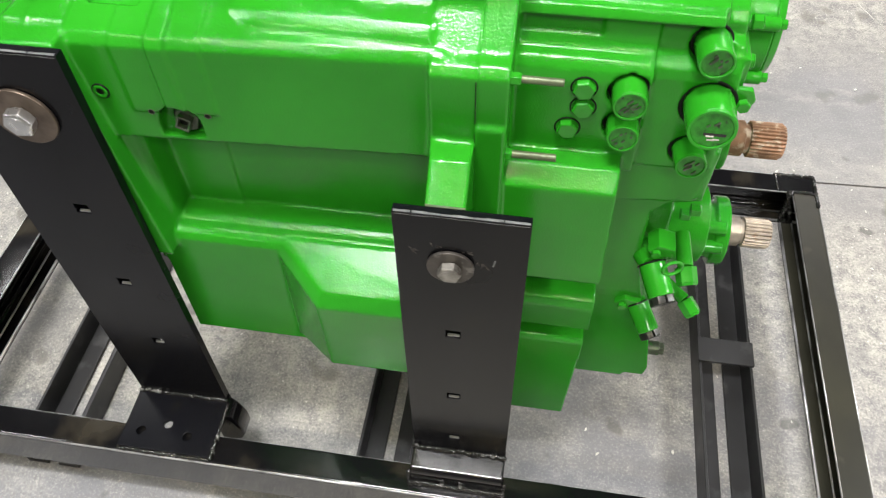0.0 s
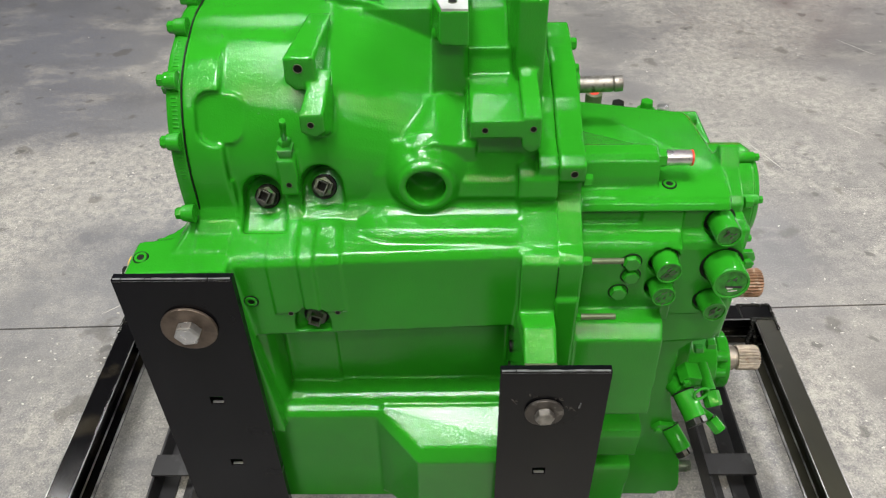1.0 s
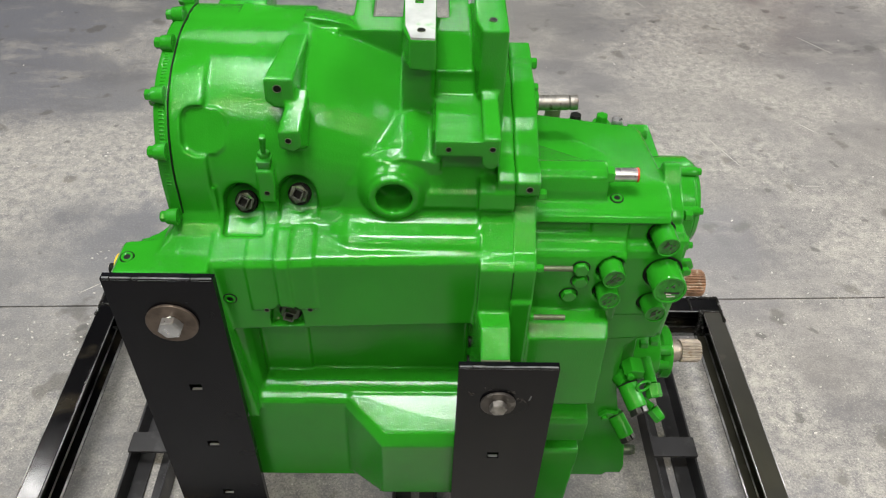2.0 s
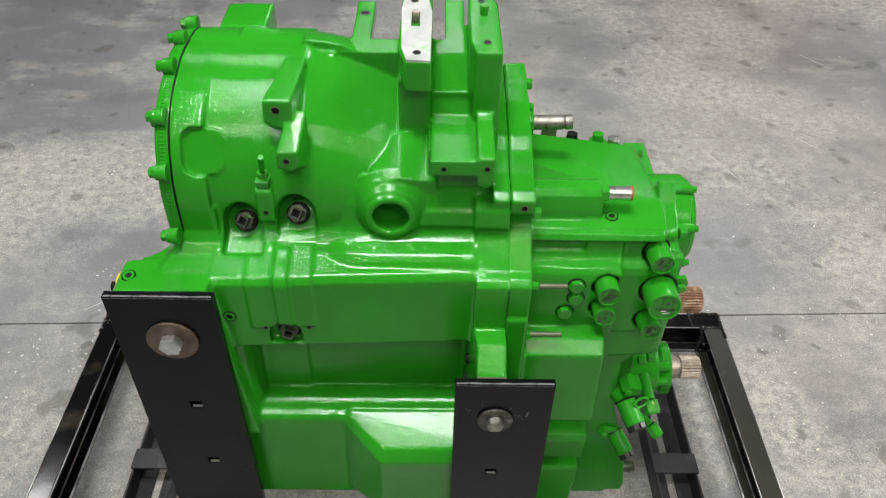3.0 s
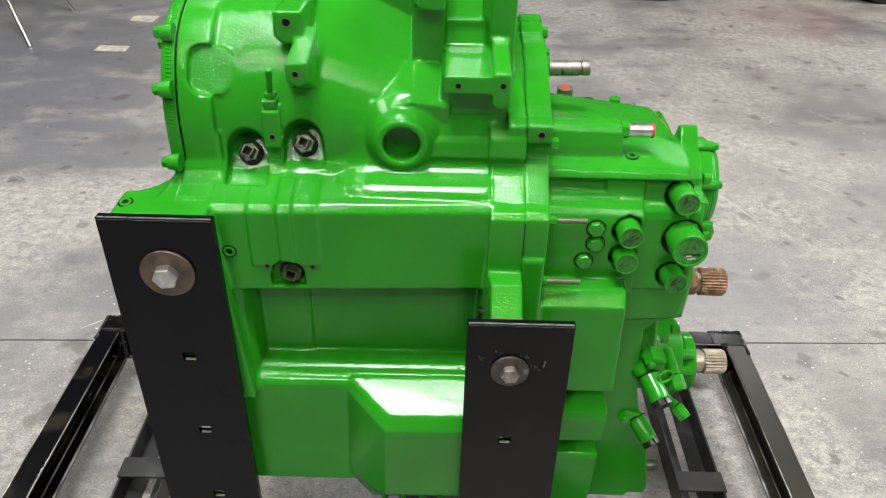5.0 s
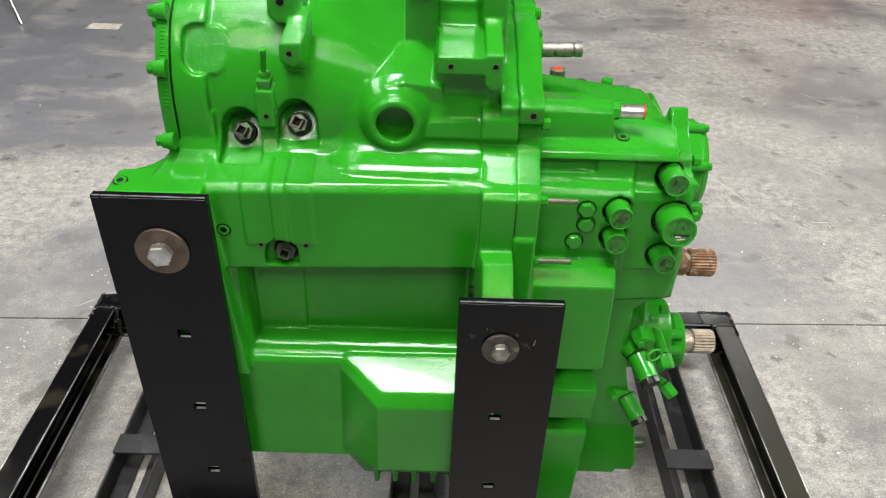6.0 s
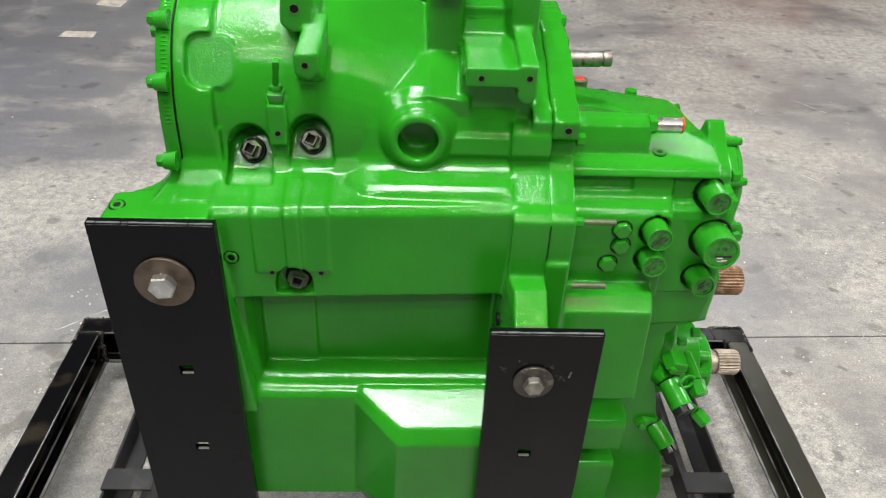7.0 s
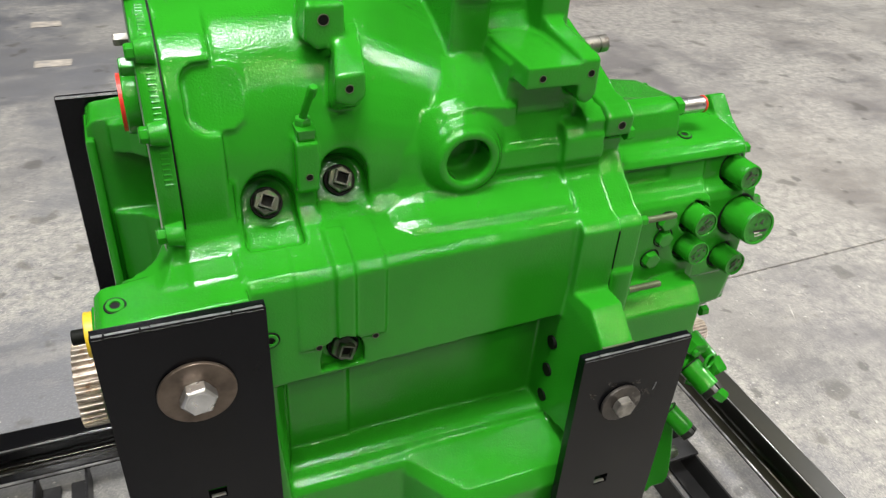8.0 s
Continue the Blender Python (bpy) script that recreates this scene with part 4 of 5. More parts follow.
def fitting(name, p0, axis, r, length, parent, cap=grey_plug, label=""):
    """A round sensor or cartridge body with a seal ring at its root and a worn face."""
    p0, a = Vector(p0), Vector(axis).normalized()
    bm = bmesh.new()
    rod(bm, p0, p0 + a * length, r, r * 0.96, 36)
    body = edged(part(name, bm, green_smooth, parent, label), 0.002, 2)
    bm = bmesh.new()
    torus(bm, p0 + Vector((-0.0014, 0, 0.0014)) + a * 0.001, a, r * 1.05, r * 0.10, squash=1.02)
    part("seal_ring", bm, dark_hole, body, "black sealing ring", smooth=True)
    bm = bmesh.new()
    ring(bm, p0 + a * (length - 0.001), p0 + a * (length + 0.002), r * 0.80, r * 0.93)
    edged(part("face_ring", bm, green_smooth, body), 0.0006)
    small_rod("face_disc", p0 + a * (length - 0.002), p0 + a * (length + 0.0004), r * 0.81, dark_face, body, label="dark oily face")
    bm, n = bmesh.new(), 7
    rnd = random.Random(int(r * 1e5) + int(length * 1e4))
    for i in range(n):
        c = p0 + a * (length + 0.0006)
        side = a.orthogonal().normalized()
        other = a.cross(side)
        u, v = rnd.uniform(-0.5, 0.5) * r, rnd.uniform(-0.5, 0.5) * r
        if r > 0.025 and i > 1:
            break
        w, h = rnd.uniform(0.06, 0.24) * r, rnd.uniform(0.02, 0.06) * r
        q = c + side * u + other * v
        hull(bm, [q + side * s * w + other * t * h + a * k for s in (-1, 1) for t in (-1, 1) for k in (0, 0.0016)])
    part("worn_marking", bm, cap, body, "scuffed bare metal marks")
    if r > 0.025:
        bm = bmesh.new()
        q = p0 + a * length + Vector((0.004, 0, -0.010))
        hull(bm, [q + Vector((x, y, z)) for x in (-0.012, 0.012) for y in (-0.0012, 0.002) for z in (-0.006, 0.006)])
        tag = part("face_label", bm, black_gloss, body, "black label with pale bars")
        bm = bmesh.new()
        for x, z in ((-0.005, 0.002), (0.002, -0.002), (-0.003, -0.003)):
            hull(bm, [q + Vector((x + s, y, z + k)) for s in (-0.004, 0.004) for y in (-0.002, 0) for k in (-0.0008, 0.0008)])
        part("label_bars", bm, pale_chip, tag)
    return body


def build_gearbox():
    g = thing("gearbox", "bright green enamelled cast gearbox bolted on a black stand", "gearbox")
    front_case(g)
    rear_case(g)

    # bell cover with lobes and bolts
    bm = bmesh.new()
    rim = bell_outline(0.0145, 0.958)
    loft(bm, [[(x, BC + (y - BC) * k, BZ + (z - BZ) * k) for y, z in rim] for x, k in ((-0.4769, 1.0), (-0.490, 0.995), (-0.497, 0.975), (-0.499, 0.94))])
    bolts = [(BC + (bell_radius(a, 0.0145) + 0.004) * math.cos(radians(a)), BZ + (bell_radius(a, 0.0145) + 0.004) * math.sin(radians(a))) for a in (84, 108, 136, 160, 62, 36, 10)] + [(0.139, 0.992)]
    for y, z in bolts:
        rod(bm, (-0.4785, y, z), (-0.496, y, z), 0.0135, 0.011, seg=20)
    for i in range(46):
        a = radians(100 + 1.7 * i)
        k = bell_radius(100 + 1.7 * i, 0.0145) - 0.0012
        y, z = BC + k * math.cos(a), BZ + k * math.sin(a)
        rod(bm, (-0.481, y, z), (-0.489, y, z), 0.0016, seg=6)
    edged(part("bell_cover", bm, green, g, "green end cover with bolt lobes"), 0.003)
    bm = bmesh.new()
    prism(bm, "x", bell_outline(0.0136, 0.96), -0.4772, -0.4752)
    part("cover_gasket", bm, dark_hole, g, "dark gasket line")
    for y, z in bolts:
        hex_part("cover_bolt", (-0.496, y, z), (-1, 0, 0), 0.0150, 0.009, green_smooth, g, turn=40 * y)
    # hub with a red ring, yellow cap and toothed input on the bell's end
    small_rod("end_hub", (-0.4985, 0.285, 1.075), (-0.514, 0.285, 1.075), 0.036, green, g, 0.034, 40, 0.002)
    bm = bmesh.new()
    ring(bm, (-0.514, 0.285, 1.075), (-0.518, 0.285, 1.075), 0.02, 0.031)
    part("red_seal", bm, red_plastic, g, "red protective ring")
    hex_part("hub_bolt", (-0.4985, 0.44, 1.09), (-1, 0, 0), 0.015, 0.018, dull_steel, g)
    hex_part("hub_bolt", (-0.4985, 0.23, 1.135), (-1, 0, 0), 0.018, 0.014, green_smooth, g)
    bm = bmesh.new()
    prism(bm, "x", [(0.07, 0.60), (0.07, 0.925), (0.13, 0.93), (0.142, 0.90), (0.15, 0.80), (0.17, 0.66), (0.22, 0.63), (0.45, 0.63), (0.50, 0.66), (0.515, 0.80), (0.525, 0.92), (0.60, 0.93), (0.60, 0.60)], -0.578, -0.565)
    edged(part("end_plate", bm, green, g, "green plate across the housing's end"), 0.004)
    small_rod("yellow_cap", (-0.578, 0.13, 0.893), (-0.588, 0.13, 0.893), 0.024, yellow_plastic, g, label="yellow plastic cap")
    small_rod("cap_stem", (-0.588, 0.13, 0.893), (-0.602, 0.13, 0.893), 0.008, dark_hole, g)
    bm = bmesh.new()
    poly, r, c = [], 0.052, (0.225, 0.745)
    for i in range(34):
        a = 2 * math.pi * i / 34
        for da, rr in ((-0.32, 0.88), (-0.16, 1.0), (0.16, 1.0), (0.32, 0.88)):
            t = a + da * 2 * math.pi / 34
            poly.append((c[0] + r * rr * math.cos(t), c[1] + r * rr * math.sin(t)))
    prism(bm, "x", poly, -0.622, -0.594)
    rod(bm, (-0.594, *c), (-0.47, *c), 0.04, seg=36)
    edged(part("toothed_hub", bm, shaft_steel, g, "bare steel toothed hub"), 0.0008, 1)

    # pale pads and holes on the bracket's posts
    bm, cutter = bmesh.new(), bmesh.new()
    hull(bm, [(x, y, z) for x, y in ((-0.139, 0.225), (-0.106, 0.223), (-0.1045, 0.38), (-0.113, 0.439), (-0.148, 0.436), (-0.1515, 0.385), (-0.147, 0.262)) for z in (1.237, 1.2415)])
    box(cutter, -0.1355, -0.1225, 0.328, 0.376, 1.2, 1.3)
    me = cut(bm, cutter, False)
    me.name = "post_pad"
    me.materials.clear()
    me.materials.append(pale_pad)
    ob = new("post_pad", me)
    ob.parent = g
    tagged(ob, "pale glossy machined pad")
    for name, x, y, z, a, r in (("tapped_hole", -0.132, 0.415, 1.2415, (0, 0, 1), 0.0075), ("tapped_hole", -0.125, 0.246, 1.2415, (0, 0, 1), 0.0075), ("tapped_hole", -0.029, 0.411, 1.2448, (0, 0, 1), 0.0065),
                               ("tapped_hole", -0.025, 0.274, 1.2448, (0, 0, 1), 0.007), ("tapped_hole", -0.216, 0.478, 1.1915, (0, 0, 1), 0.0105), ("tapped_hole", -0.085, 0.1462, 1.115, (0, -1, 0), 0.0052),
                               ("tapped_hole", -0.024, 0.1462, 1.116, (0, -1, 0), 0.0054), ("tapped_hole", -0.3185, 0.183, 1.184, (0, -1, 0), 0.0075), ("tapped_hole", -0.304, 0.143, 1.127, (0, -1, 0), 0.0055),
                               ("tapped_hole", -0.346, 0.150, 1.030, (0, -1, 0), 0.005), ("tapped_hole", 0.035, 0.1505, 1.043, (0, -1, 0), 0.0065), ("tapped_hole", -0.3585, 0.0835, 0.853, (0, -1, 0), 0.0048),
                               ("tapped_hole", -0.2925, 0.0868, 0.851, (0, -1, 0), 0.0048)):
        bm = bmesh.new()
        c, a, r = Vector((x, y, z)), Vector(a), r * 0.84
        ring(bm, c - a * 0.002, c + a * 0.0008, r * 0.84, r * 0.98, 24)
        hole = part(name, bm, stud_steel, g)
        # a near-black disc paints the shade in the hole; nothing is bored
        bm = bmesh.new()
        rod(bm, c - a * 0.003, c + a * 0.0005, r * 0.86, seg=24)
        part("hole_shade", bm, dark_hole, hole)
    bm = bmesh.new()
    hull(bm, [(x, 0.0150 + v, 0.8165 + w) for x in (-0.0285, 0.016) for v, w in ((-0.0008, 0.0), (0.0006, 0.0022), (0.003, 0.0022), (0.002, 0.0))])
    part("bare_edge", bm, stud_steel, g, "bare scraped edge of the lug")
    # near-black discs paint the shade of holes in the lug's side
    for y, z in ((0.106, 0.757), (0.106, 0.708), (0.108, 0.659)):
        bm = bmesh.new()
        rod(bm, (-0.0425, y, z), (-0.0300, y, z), 0.0095, seg=24)
        part("lug_hole", bm, dark_hole, g)

    for z0, z1 in ((0.878, 0.934), (0.800, 0.812), (0.832, 0.862)):
        bm = bmesh.new()
        box(bm, 0.0158, 0.0168, 0.0868, 0.1, z0, z1)
        part("joint_line", bm, dark_hole, g, "dark sealant line in the joint")
    small_rod("slot_pin", (-0.129, 0.364, 1.21), (-0.129, 0.364, 1.2490), 0.0064, shaft_steel, g, label="tarnished steel pin in the slot")
    small_rod("slot_pin", (-0.0265, 0.3655, 1.225), (-0.0265, 0.3655, 1.2590), 0.0066, green_smooth, g)

    # socket plugs in their pockets
    socket_plug("drain_plug", (-0.388, 0.183, 0.987), (-0.06, -0.80, 0.60), 0.0155, g)
    socket_plug("drain_plug", (-0.306, 0.183, 1.003), (-0.02, -0.80, 0.60), 0.0155, g)
    socket_plug("drain_plug", (-0.3265, 0.105, 0.8315), (0.0, -1, 0.2), 0.0165, g, grey_plug)

    # small round plugs on the case
    for x, y, z, a in ((-0.411, 0.0826, 0.878, (0, -1, 0)), (-0.553, 0.098, 0.9475, (0, -0.2, 1)), (0.181, 0.205, 0.9865, (0, -0.1, 1)), (0.195, 0.307, 0.9855, (0.08, 0.0, 1))):
        c, a = Vector((x, y, z)), Vector(a).normalized()
        bm = bmesh.new()
        ring(bm, c - a * 0.003, c + a * 0.002, 0.0048, 0.0088)
        p = edged(part("round_plug", bm, green_smooth, g, "green round plug with a dark socket"), 0.0008)
        bm = bmesh.new()
        rod(bm, c - a * 0.004, c + a * 0.0006, 0.0049, seg=6)
        part("plug_socket", bm, dark_hole, p)
        bm = bmesh.new()
        torus(bm, c, a, 0.0098, 0.0010)
        part("seal_ring", bm, dark_hole, p, smooth=True)

    # breather on its small bracket
    bm = bmesh.new()
    hull(bm, [(-0.357, 0.152, 1.083), (-0.336, 0.152, 1.083), (-0.357, 0.19, 1.083), (-0.336, 0.19, 1.083), (-0.355, 0.155, 1.068), (-0.338, 0.155, 1.068), (-0.355, 0.19, 1.068), (-0.338, 0.19, 1.068)])
    edged(part("breather_base", bm, green_smooth, g), 0.002)
    hex_part("breather_nut", (-0.347, 0.168, 1.083), (0, 0, 1), 0.016, 0.008, green_smooth, g)
    small_rod("breather_pipe", (-0.347, 0.168, 1.09), (-0.341, 0.150, 1.125), 0.004, green_smooth, g)
    hex_part("breather_tip", (-0.3415, 0.1515, 1.120), (0.15, -0.45, 0.9), 0.009, 0.014, green_smooth, g)

    # top shaft, studs and hexes
    bm = bmesh.new()
    rod(bm, (0.045, 0.348, 1.066), (0.112, 0.348, 1.068), 0.0123, seg=32)
    rod(bm, (0.112, 0.348, 1.068), (0.114, 0.348, 1.068), 0.0112, seg=32)
    rod(bm, (0.114, 0.348, 1.068), (0.127, 0.348, 1.069), 0.0123, seg=32)
    edged(part("upper_shaft", bm, dull_steel, g, "bare steel notched shaft"), 0.001)
    small_rod("shaft_collar", (0.05, 0.348, 1.066), (0.062, 0.348, 1.066), 0.02, green_smooth, g)
    hex_part("stud_nut", (0.160, 0.216, 1.024), (1, 0, 0), 0.024, 0.012, green_smooth, g)
    small_rod("stud", (0.170, 0.216, 1.024), (0.207, 0.216, 1.024), 0.0108, zinc, g, label="zinc stud")
    bm = bmesh.new()
    ring(bm, (0.2065, 0.216, 1.024), (0.209, 0.216, 1.024), 0.006, 0.0115)
    part("stud_cap", bm, red_plastic, g, "red plastic rim")
    hex_part("dowel_nut", (0.048, 0.100, 0.934), (1, 0, 0), 0.013, 0.014, green_smooth, g)
    small_rod("dowel_stud", (0.058, 0.100, 0.934), (0.106, 0.100, 0.934), 0.0042, stud_steel, g)
    hex_part("dowel_nut", (0.048, 0.099, 0.827), (1, 0, 0), 0.013, 0.010, green_smooth, g)
    small_rod("dowel_stud", (0.052, 0.099, 0.827), (0.108, 0.099, 0.827), 0.0045, stud_steel, g)
    hex_part("flange_bolt", (0.050, 0.163, 1.025), (1, 0, 0), 0.016, 0.012, green_smooth, g)
    for y, z in ((0.405, 1.105), (0.36, 1.085)):
        hex_part("flange_bolt", (0.050, y, z), (1, 0, 0), 0.017, 0.012, green_smooth, g)
    hex_part("corner_bolt", (0.264, 0.428, 0.952), (1, 0, 0.1), 0.016, 0.014, dark_face, g)
    for p, m in (((0.158, 0.485, 0.942), dark_hole), ((0.203, 0.470, 0.952), green_smooth), ((0.238, 0.490, 0.930), zinc)):
        hex_part("roof_bolt", p, (0, 0, 1), 0.02, 0.016, m, g)
        small_rod("bolt_seat", (p[0], p[1], 0.90), p, 0.016, green_smooth, g)
    small_rod("vent_stub", (0.110, 0.463, 0.90), (0.110, 0.463, 0.988), 0.0140, stud_steel, g, label="olive plated stub")
    bm = bmesh.new()
    rod(bm, (0.110, 0.463, 0.986), (0.110, 0.463, 0.9895), 0.0085, 0.0075, seg=24)
    edged(part("vent_plug", bm, red_plastic, g, "red plastic plug"), 0.001)

    # hexagon bolts on the front face
    for x, z in ((0.129, 0.897), (0.131, 0.870), (0.117, 0.838)):
        b = hex_part("face_bolt", (x, 0.1405, z), (0, -1, 0), 0.022, 0.009, green_smooth, g, turn=0.2)
        bm = bmesh.new()
        torus(bm, (x, 0.1400, z), (0, -1, 0), 0.0142, 0.0010)
        part("seal_ring", bm, dark_hole, b, smooth=True)

    # cartridge and sensor bodies
    for p, d, r, length in (((0.257, 0.182, 0.939), (0.06, -1, 0.03), 0.0198, 0.038), ((0.268, 0.159, 0.873), (0.0, -1, 0.10), 0.0280, 0.046), ((0.261, 0.160, 0.804), (0.05, -1, 0.08), 0.0190, 0.032),
                            ((0.178, 0.151, 0.893), (0.02, -1, 0.05), 0.0195, 0.032), ((0.178, 0.151, 0.846), (0.0, -1, 0.10), 0.0186, 0.034)):
        fitting("cartridge", p, d, r, length, g)
    bm = bmesh.new()
    hull(bm, [(0.275, 0.155, 0.90), (0.275, 0.155, 0.875), (0.312, 0.165, 0.892), (0.318, 0.165, 0.878), (0.312, 0.165, 0.864), (0.275, 0.163, 0.90), (0.275, 0.163, 0.875), (0.312, 0.173, 0.892), (0.318, 0.173, 0.878), (0.312, 0.173, 0.864)])
    ear = edged(part("cartridge_ear", bm, green_smooth, g), 0.002)
    hex_part("ear_bolt", (0.303, 0.158, 0.879), (0, -1, 0), 0.014, 0.008, green_smooth, ear)

    # round end cover with bolts
    cy, cz = 0.362, 0.855
    bm = bmesh.new()
    rod(bm, (0.280, cy, cz), (0.348, cy, cz), 0.083, seg=56)
    rod(bm, (0.348, cy, cz), (0.360, cy, cz), 0.081, 0.074, seg=56)
    spots = [(cy + 0.086 * math.cos(radians(a)), cz + 0.086 * math.sin(radians(a))) for a in (104, 152, 205)]
    for y, z in spots:
        rod(bm, (0.30, y, z), (0.352, y, z), 0.009, seg=20)
    cover = edged(part("end_cover", bm, green, g, "round green end cover"), 0.003)
    for y, z in spots:
        hex_part("cover_bolt", (0.352, y, z), (1, 0, 0), 0.012, 0.007, green_smooth, cover)
    for y, z in ((0.215, 0.945), (0.20, 0.905)):
        hex_part("edge_bolt", (0.299, y, z), (1, 0, 0), 0.016, 0.012, green_smooth, g)

    # output shafts
    spline_shaft("output_shaft", (0.345, 0.374, 0.634), (0.446, 0.374, 0.634), 0.0275, 28, rust, g, label="rusted splined output shaft")
    spline_shaft("output_shaft", (0.395, 0.355, 0.445), (0.482, 0.355, 0.445), 0.0255, 24, shaft_steel, g, label="grey splined output shaft")
    for y, z in ((0.288, 0.478), (0.30, 0.51)):
        small_rod("barrel_bolt", (0.355, y, z), (0.392, y, z), 0.011, green_smooth, g)
        hex_part("barrel_nut", (0.350, y, z), (-1, 0, 0), 0.015, 0.012, green_smooth, g)
    for p in ((0.30, 0.20, 0.655), (0.30, 0.24, 0.60)):
        hex_part("housing_bolt", p, (1, 0, 0), 0.016, 0.014, green_smooth, g)

    # solenoid bodies with split caps and a retaining ring
    def solenoid(p0, p1, r, ring_at):
        p0, p1 = Vector(p0), Vector(p1)
        a = (p1 - p0).normalized()
        bm = bmesh.new()
        rod(bm, p0, p1, r, seg=28)
        s = edged(part("solenoid_body", bm, green_smooth, g), 0.002)
        side = a.cross(Vector((0, 0, 1))).normalized()
        up = side.cross(a)
        for w in (-1, 1):
            bm = bmesh.new()
            hull(bm, [p1 + a * e + side * (w * u * r) + up * (v * r) for e in (-0.001, 0.011) for u, v in ((0.06, 0.82), (0.62, 0.74), (0.86, 0.25), (0.86, -0.45), (0.55, -0.74), (0.06, -0.80))])
            edged(part("solenoid_cap", bm, dark_plug, s, "worn dark split cap"), 0.0014)
        small_rod("solenoid_seat", p0 + a * 0.004, (p0.x - 0.012, 0.185, p0.z - 0.008), r * 0.9, green_smooth, s, r * 1.05)
        bm = bmesh.new()
        torus(bm, p0 + a * 0.002, a, r * 1.04, r * 0.07)
        part("seal_ring", bm, dark_hole, s, smooth=True)
        if ring_at:
            bm = bmesh.new()
            torus(bm, ring_at, (0.4, -1, 0.2), 0.014, 0.0028, squash=0.75)
            part("retaining_ring", bm, green_smooth, s, smooth=True)
        return s

    solenoid((0.260, 0.152, 0.592), (0.277, 0.110, 0.571), 0.0185, (0.285, 0.135, 0.605))
    solenoid((0.261, 0.168, 0.473), (0.283, 0.134, 0.448), 0.0165, None)
    for p, q, flat in (((0.300, 0.20, 0.605), (0.306, 0.150, 0.592), 0.026), ((0.285, 0.170, 0.535), (0.318, 0.140, 0.530), 0.022)):
        small_rod("elbow_seat", p, q, flat * 0.42, green_smooth, g)
        hex_part("elbow_plug", q, (Vector(q) - Vector(p)).normalized() * 0.5 + Vector((0.1, -0.2, -0.3)), flat, 0.026, green_smooth, g)
    for c, r in (((0.240, 0.160, 0.478), 0.014), ((0.262, 0.150, 0.622), 0.013)):
        bm = bmesh.new()
        hull(bm, [(c[0] + u, c[1] + v, c[2] + w) for u, w in ((-r, 0), (0, r), (r * 1.8, r * 0.6), (r * 1.8, -r * 0.6), (0, -r)) for v in (-0.004, 0.03)])
        clamp = edged(part("clamp_ear", bm, green_smooth, g), 0.002)
        hex_part("clamp_bolt", (c[0] - 0.002, c[1] - 0.004, c[2]), (0, -1, 0), 0.012, 0.007, green_smooth, clamp)
    bm = bmesh.new()
    rod(bm, (0.285, 0.185, 0.322), (0.324, 0.185, 0.322), 0.012, seg=20)
    hexagon(bm, (0.320, 0.185, 0.322), (1, 0, 0), 0.02, 0.012)
    edged(part("side_plug", bm, grey_plug, g, "olive tarnished plug"), 0.001)


build_gearbox()


# ---- things further off ----
def wheel(name, parent, x, y, r, w):
    bm = bmesh.new()
    prof = [(r * 0.6, 0), (r * 0.92, 0.0), (r * 0.985, w * 0.12), (r, w * 0.3), (r, w * 0.7), (r * 0.985, w * 0.88), (r * 0.92, w), (r * 0.6, w)]
    seg = 48
    rows = [[bm.verts.new((x + p * math.cos(2 * math.pi * i / seg), y + q, r + p * math.sin(2 * math.pi * i / seg))) for p, q in prof] for i in range(seg)]
    for i in range(seg):
        for k in range(len(prof) - 1):
            a, b = rows[i], rows[(i + 1) % seg]
            bm.faces.new((a[k], b[k], b[k + 1], a[k + 1]))
    t = part(name, bm, rubber, parent, smooth=True)
    bm = bmesh.new()
    ring(bm, (x, y + 0.012, r), (x, y + w - 0.01, r), r * 0.52, r * 0.61, 40)
    rod(bm, (x, y + 0.05, r), (x, y + w - 0.03, r), r * 0.54, seg=40)
    rod(bm, (x, y + 0.02, r), (x, y + 0.06, r), r * 0.25, seg=24)
    for i in range(6):
        a = 2 * math.pi * i / 6
        rod(bm, (x + r * 0.38 * math.cos(a), y + 0.03, r + r * 0.38 * math.sin(a)), (x + r * 0.38 * math.cos(a), y + 0.06, r + r * 0.38 * math.sin(a)), r * 0.05, seg=6)
    edged(part("rim", bm, dull_steel, t, "dusty steel rim"), 0.004)
    return t


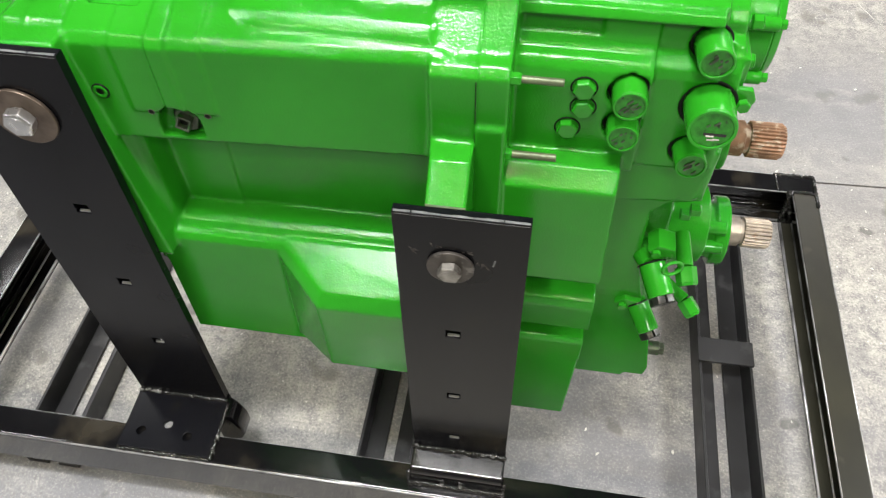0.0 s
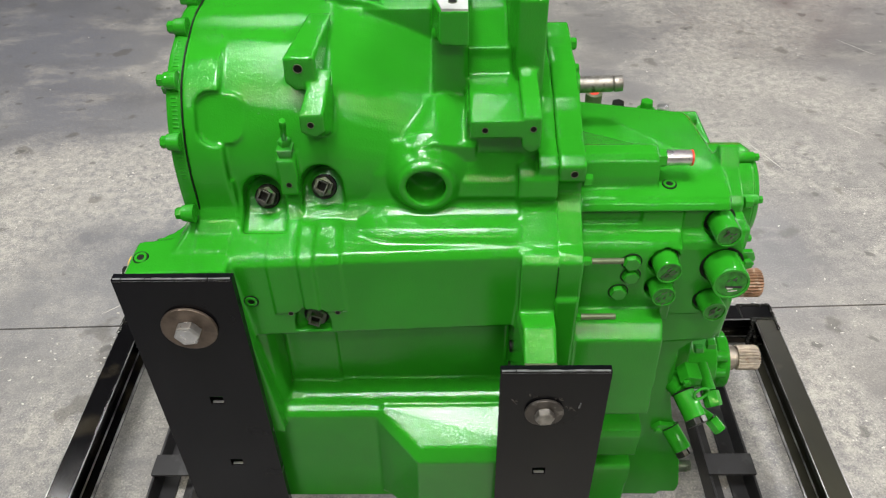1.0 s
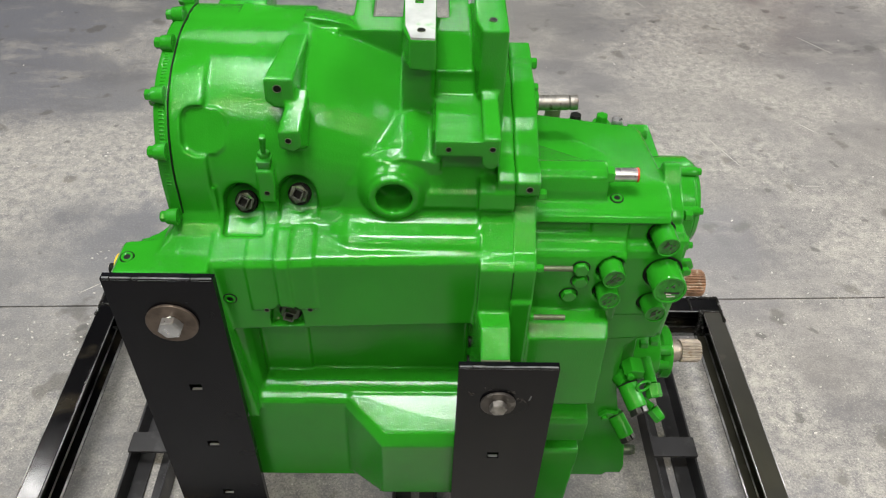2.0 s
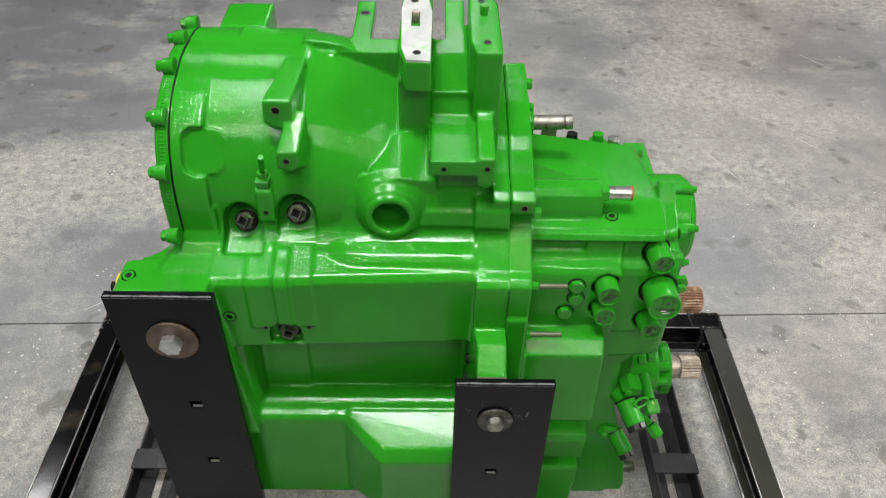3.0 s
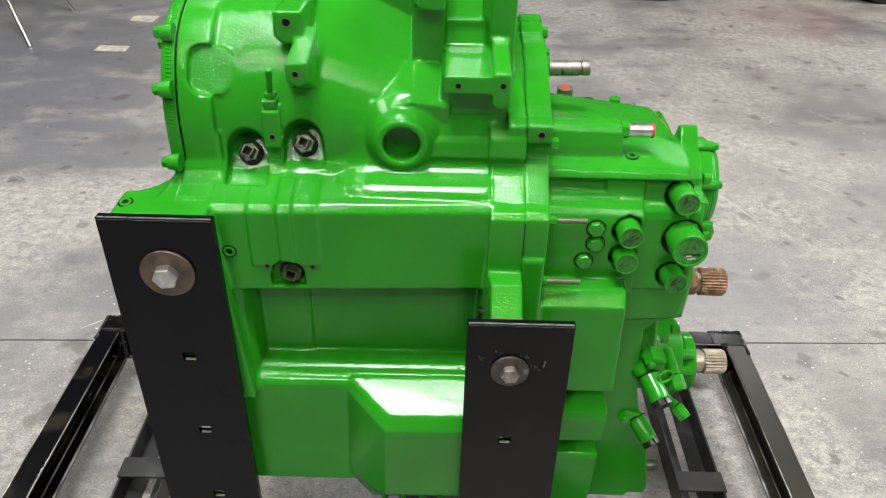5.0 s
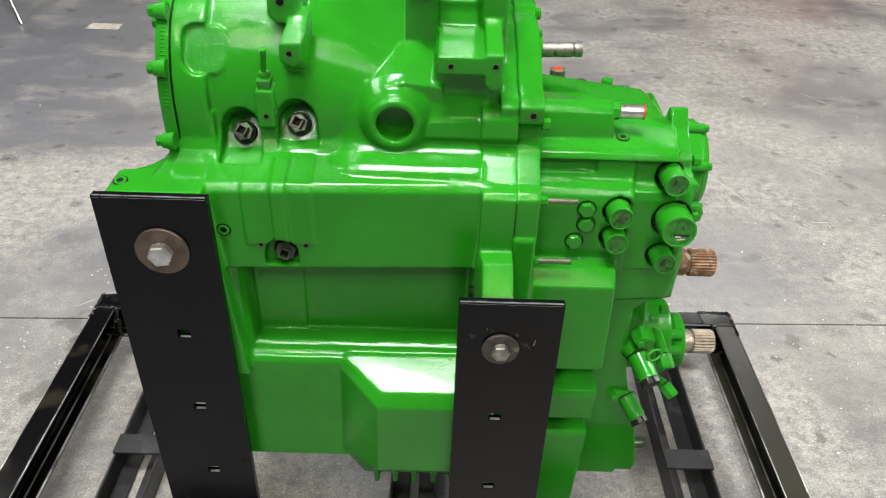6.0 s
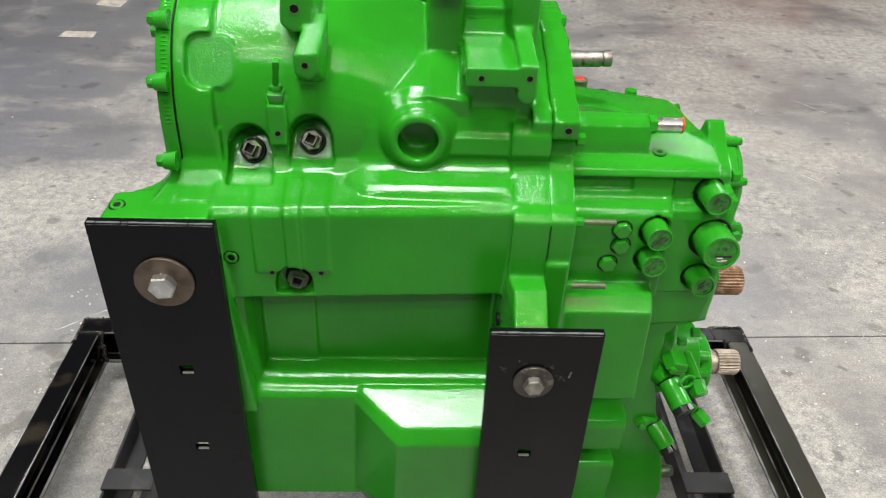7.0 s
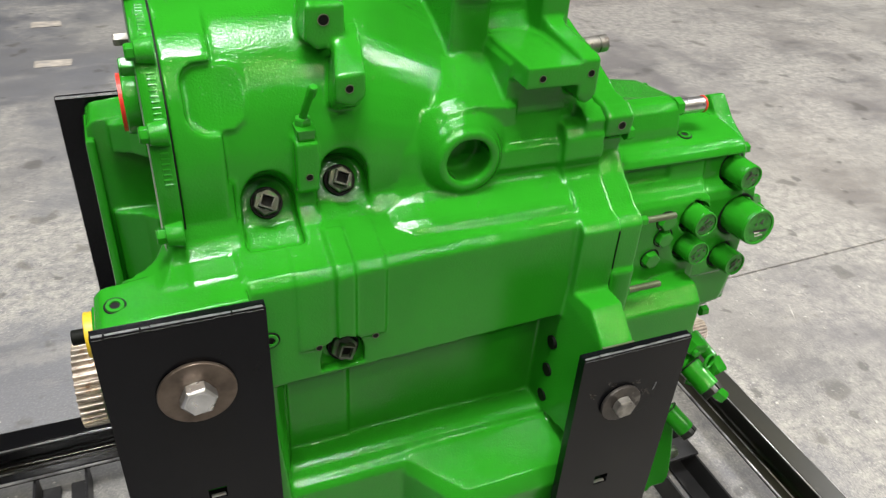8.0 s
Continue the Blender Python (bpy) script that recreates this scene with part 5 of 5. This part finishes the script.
def build_forklift():
    f = thing("forklift", "parked orange forklift with black tyres", "forklift")
    for x, y in ((1.30, 4.42), (2.83, 4.47), (1.30, 5.42), (2.83, 5.42)):
        wheel("tyre", f, x, y, 0.26 if x < 2 else 0.25, 0.19)
    bm = bmesh.new()
    prism(bm, "y", [(1.66, 0.14), (2.54, 0.14), (2.60, 0.30), (2.60, 0.62), (1.62, 0.62), (1.62, 0.30)], 4.50, 5.50)
    edged(part("side_skirt", bm, orange, f, "scuffed orange steel body"), 0.02, 3)
    # unseen upper body, added; dark so the gearbox roof mirrors no orange
    bm = bmesh.new()
    prism(bm, "y", [(1.12, 0.56), (1.62, 0.56), (1.62, 0.70), (2.55, 0.70), (2.60, 0.56), (3.05, 0.56), (3.25, 0.35), (3.30, 1.05), (2.6, 1.15), (2.4, 0.95), (1.75, 0.95), (1.6, 1.15), (1.12, 1.05)], 4.56, 5.46)
    edged(part("body", bm, rail_black, f, "unseen upper body, dark grey to keep reflections plain"), 0.03, 3)
    bm = bmesh.new()
    box(bm, 1.50, 2.75, 4.7, 5.3, 0.16, 0.30)
    part("underframe", bm, dark_hole, f)
    bm = bmesh.new()
    for x in (0.93, 0.99):
        for y in (4.62, 5.32):
            box(bm, x, x + 0.045, y, y + 0.07, 0.06, 2.1)
    box(bm, 0.92, 1.05, 4.6, 5.4, 0.10, 0.22)
    edged(part("mast", bm, dull_steel, f, "grey steel mast"), 0.004)
    for x, y in ((1.2, 4.65), (1.2, 5.37), (2.7, 4.65), (2.7, 5.37)):
        small_rod("roof_post", (x, y, 1.0), (x + (0.15 if x < 2 else -0.1), y, 2.05), 0.03, black, f)
    bm = bmesh.new()
    box(bm, 1.3, 2.65, 4.62, 5.4, 2.03, 2.08)
    edged(part("overhead_guard", bm, black, f), 0.01)


def build_trolley():
    c = thing("metal_stool", "bare metal stool with thin splayed legs", "stool")
    for (x0, y0), (x1, y1) in (((-2.40, 3.28), (-2.66, 3.50)), ((-3.05, 3.30), (-2.84, 3.50)), ((-2.42, 3.92), (-2.66, 3.72)), ((-3.05, 3.92), (-2.84, 3.72))):
        mid = Vector((x0, y0, 0.012)).lerp(Vector((x1, y1, 0.62)), 0.45)
        small_rod("leg", (x0, y0, 0.0), mid, 0.011, chrome, c)
        small_rod("leg", mid, (x1, y1, 0.62), 0.013, chrome, c)
    bm = bmesh.new()
    torus(bm, (-2.75, 3.61, 0.30), (0, 0, 1), 0.25, 0.010)
    part("foot_ring", bm, chrome, c, smooth=True)
    small_rod("seat", (-2.75, 3.61, 0.62), (-2.75, 3.61, 0.67), 0.19, black, c, edge=0.012)
    w = thing("rubber_wheel", "black rubber wheel standing on the floor", "wheel", at=(0, 0, 0))
    wheel("tyre", w, -3.05, 4.45, 0.2, 0.14)


build_forklift()
build_trolley()

for mx, my, mw, md in ((-1.95, 3.28, 0.17, 0.09), (-1.95, 3.80, 0.15, 0.10), (-0.88, 3.91, 0.14, 0.08), (-0.84, 3.33, 0.15, 0.08)):
    bm = bmesh.new()
    hull(bm, [(mx + mw * (u - 0.5) + random.uniform(-0.01, 0.01), my + md * (v - 0.5) + random.uniform(-0.008, 0.008), z) for u in (0, 1) for v in (0, 1) for z in (-0.001, 0.003)])
    tagged(part("paint_mark", bm, pale_paint), "worn pale paint mark on the concrete floor", "floor mark", "paint marks on the floor")


def build_debris():
    """Pale chips, grit and scuffs that lie on the concrete."""
    rnd = random.Random(5)
    bm = bmesh.new()
    clusters = [(-1.35, 1.62, 0.22, 0.05, 26), (-1.12, 0.74, 0.14, 0.07, 55), (-1.12, 1.10, 0.07, 0.012, 9), (0.95, 0.80, 0.15, 0.08, 25), (-1.0, 1.02, 0.1, 0.06, 6), (1.30, 1.45, 0.3, 0.2, 22), (1.0, 0.95, 0.3, 0.05, 12), (1.2, 0.6, 0.25, 0.3, 22), (1.5, 2.4, 0.6, 0.5, 20),
                (0.3, 0.4, 0.25, 0.25, 18), (-0.3, 0.3, 0.3, 0.25, 18), (-1.3, 0.4, 0.25, 0.4, 14), (-1.9, 2.5, 0.5, 0.6, 14), (0.2, 2.6, 0.8, 0.5, 12)]
    for cx, cy, sx, sy, count in clusters:
        for i in range(count):
            x, y, r, a = rnd.gauss(cx, sx), rnd.gauss(cy, sy), rnd.uniform(0.0022, 0.0060), rnd.uniform(0, 6.28)
            u, v = Vector((math.cos(a), math.sin(a), 0)), Vector((-math.sin(a), math.cos(a), 0))
            c = Vector((x, y, 0.0))
            hull(bm, [c + u * r * p + v * r * q * rnd.uniform(0.4, 0.8) + Vector((0, 0, h)) for p, q in ((1, 0.1), (0.3, 0.7), (-0.8, 0.5), (-0.9, -0.4), (0.2, -0.8)) for h in (-0.0005, r * 0.3)])
    for x, y, a, length in ((1.02, 1.75, -1.15, 0.30), (1.3, 1.52, 0.0, 0.09), (1.42, 1.9, -0.9, 0.16), (-1.05, 1.03, 0.6, 0.12), (-1.15, 0.95, 0.7, 0.08), (-1.4, 0.7, 0.5, 0.07), (-0.9, 2.05, -0.5, 0.05), (1.7, 2.6, 2.2, 0.2),
                            (0.95, 3.0, 2.0, 0.1), (1.1, 2.9, 2.3, 0.07), (1.25, 0.75, 1.1, 0.08), (-0.1, 1.3, 0.3, 0.10)):
        u, v = Vector((math.cos(a), math.sin(a), 0)) * length / 2, Vector((-math.sin(a), math.cos(a), 0)) * 0.0014
        c = Vector((x, y, 0))
        hull(bm, [c + u * p + v * q + Vector((0, 0, h)) for p, q in ((-1, 0), (-0.3, 1), (0.4, 0.8), (1, 0), (0.3, -1), (-0.4, -0.8)) for h in (-0.0005, 0.0006)])
    tagged(part("floor_debris", bm, pale_chip), "pale chips and scratches scattered on the concrete", "debris", kind="stuff")


build_debris()
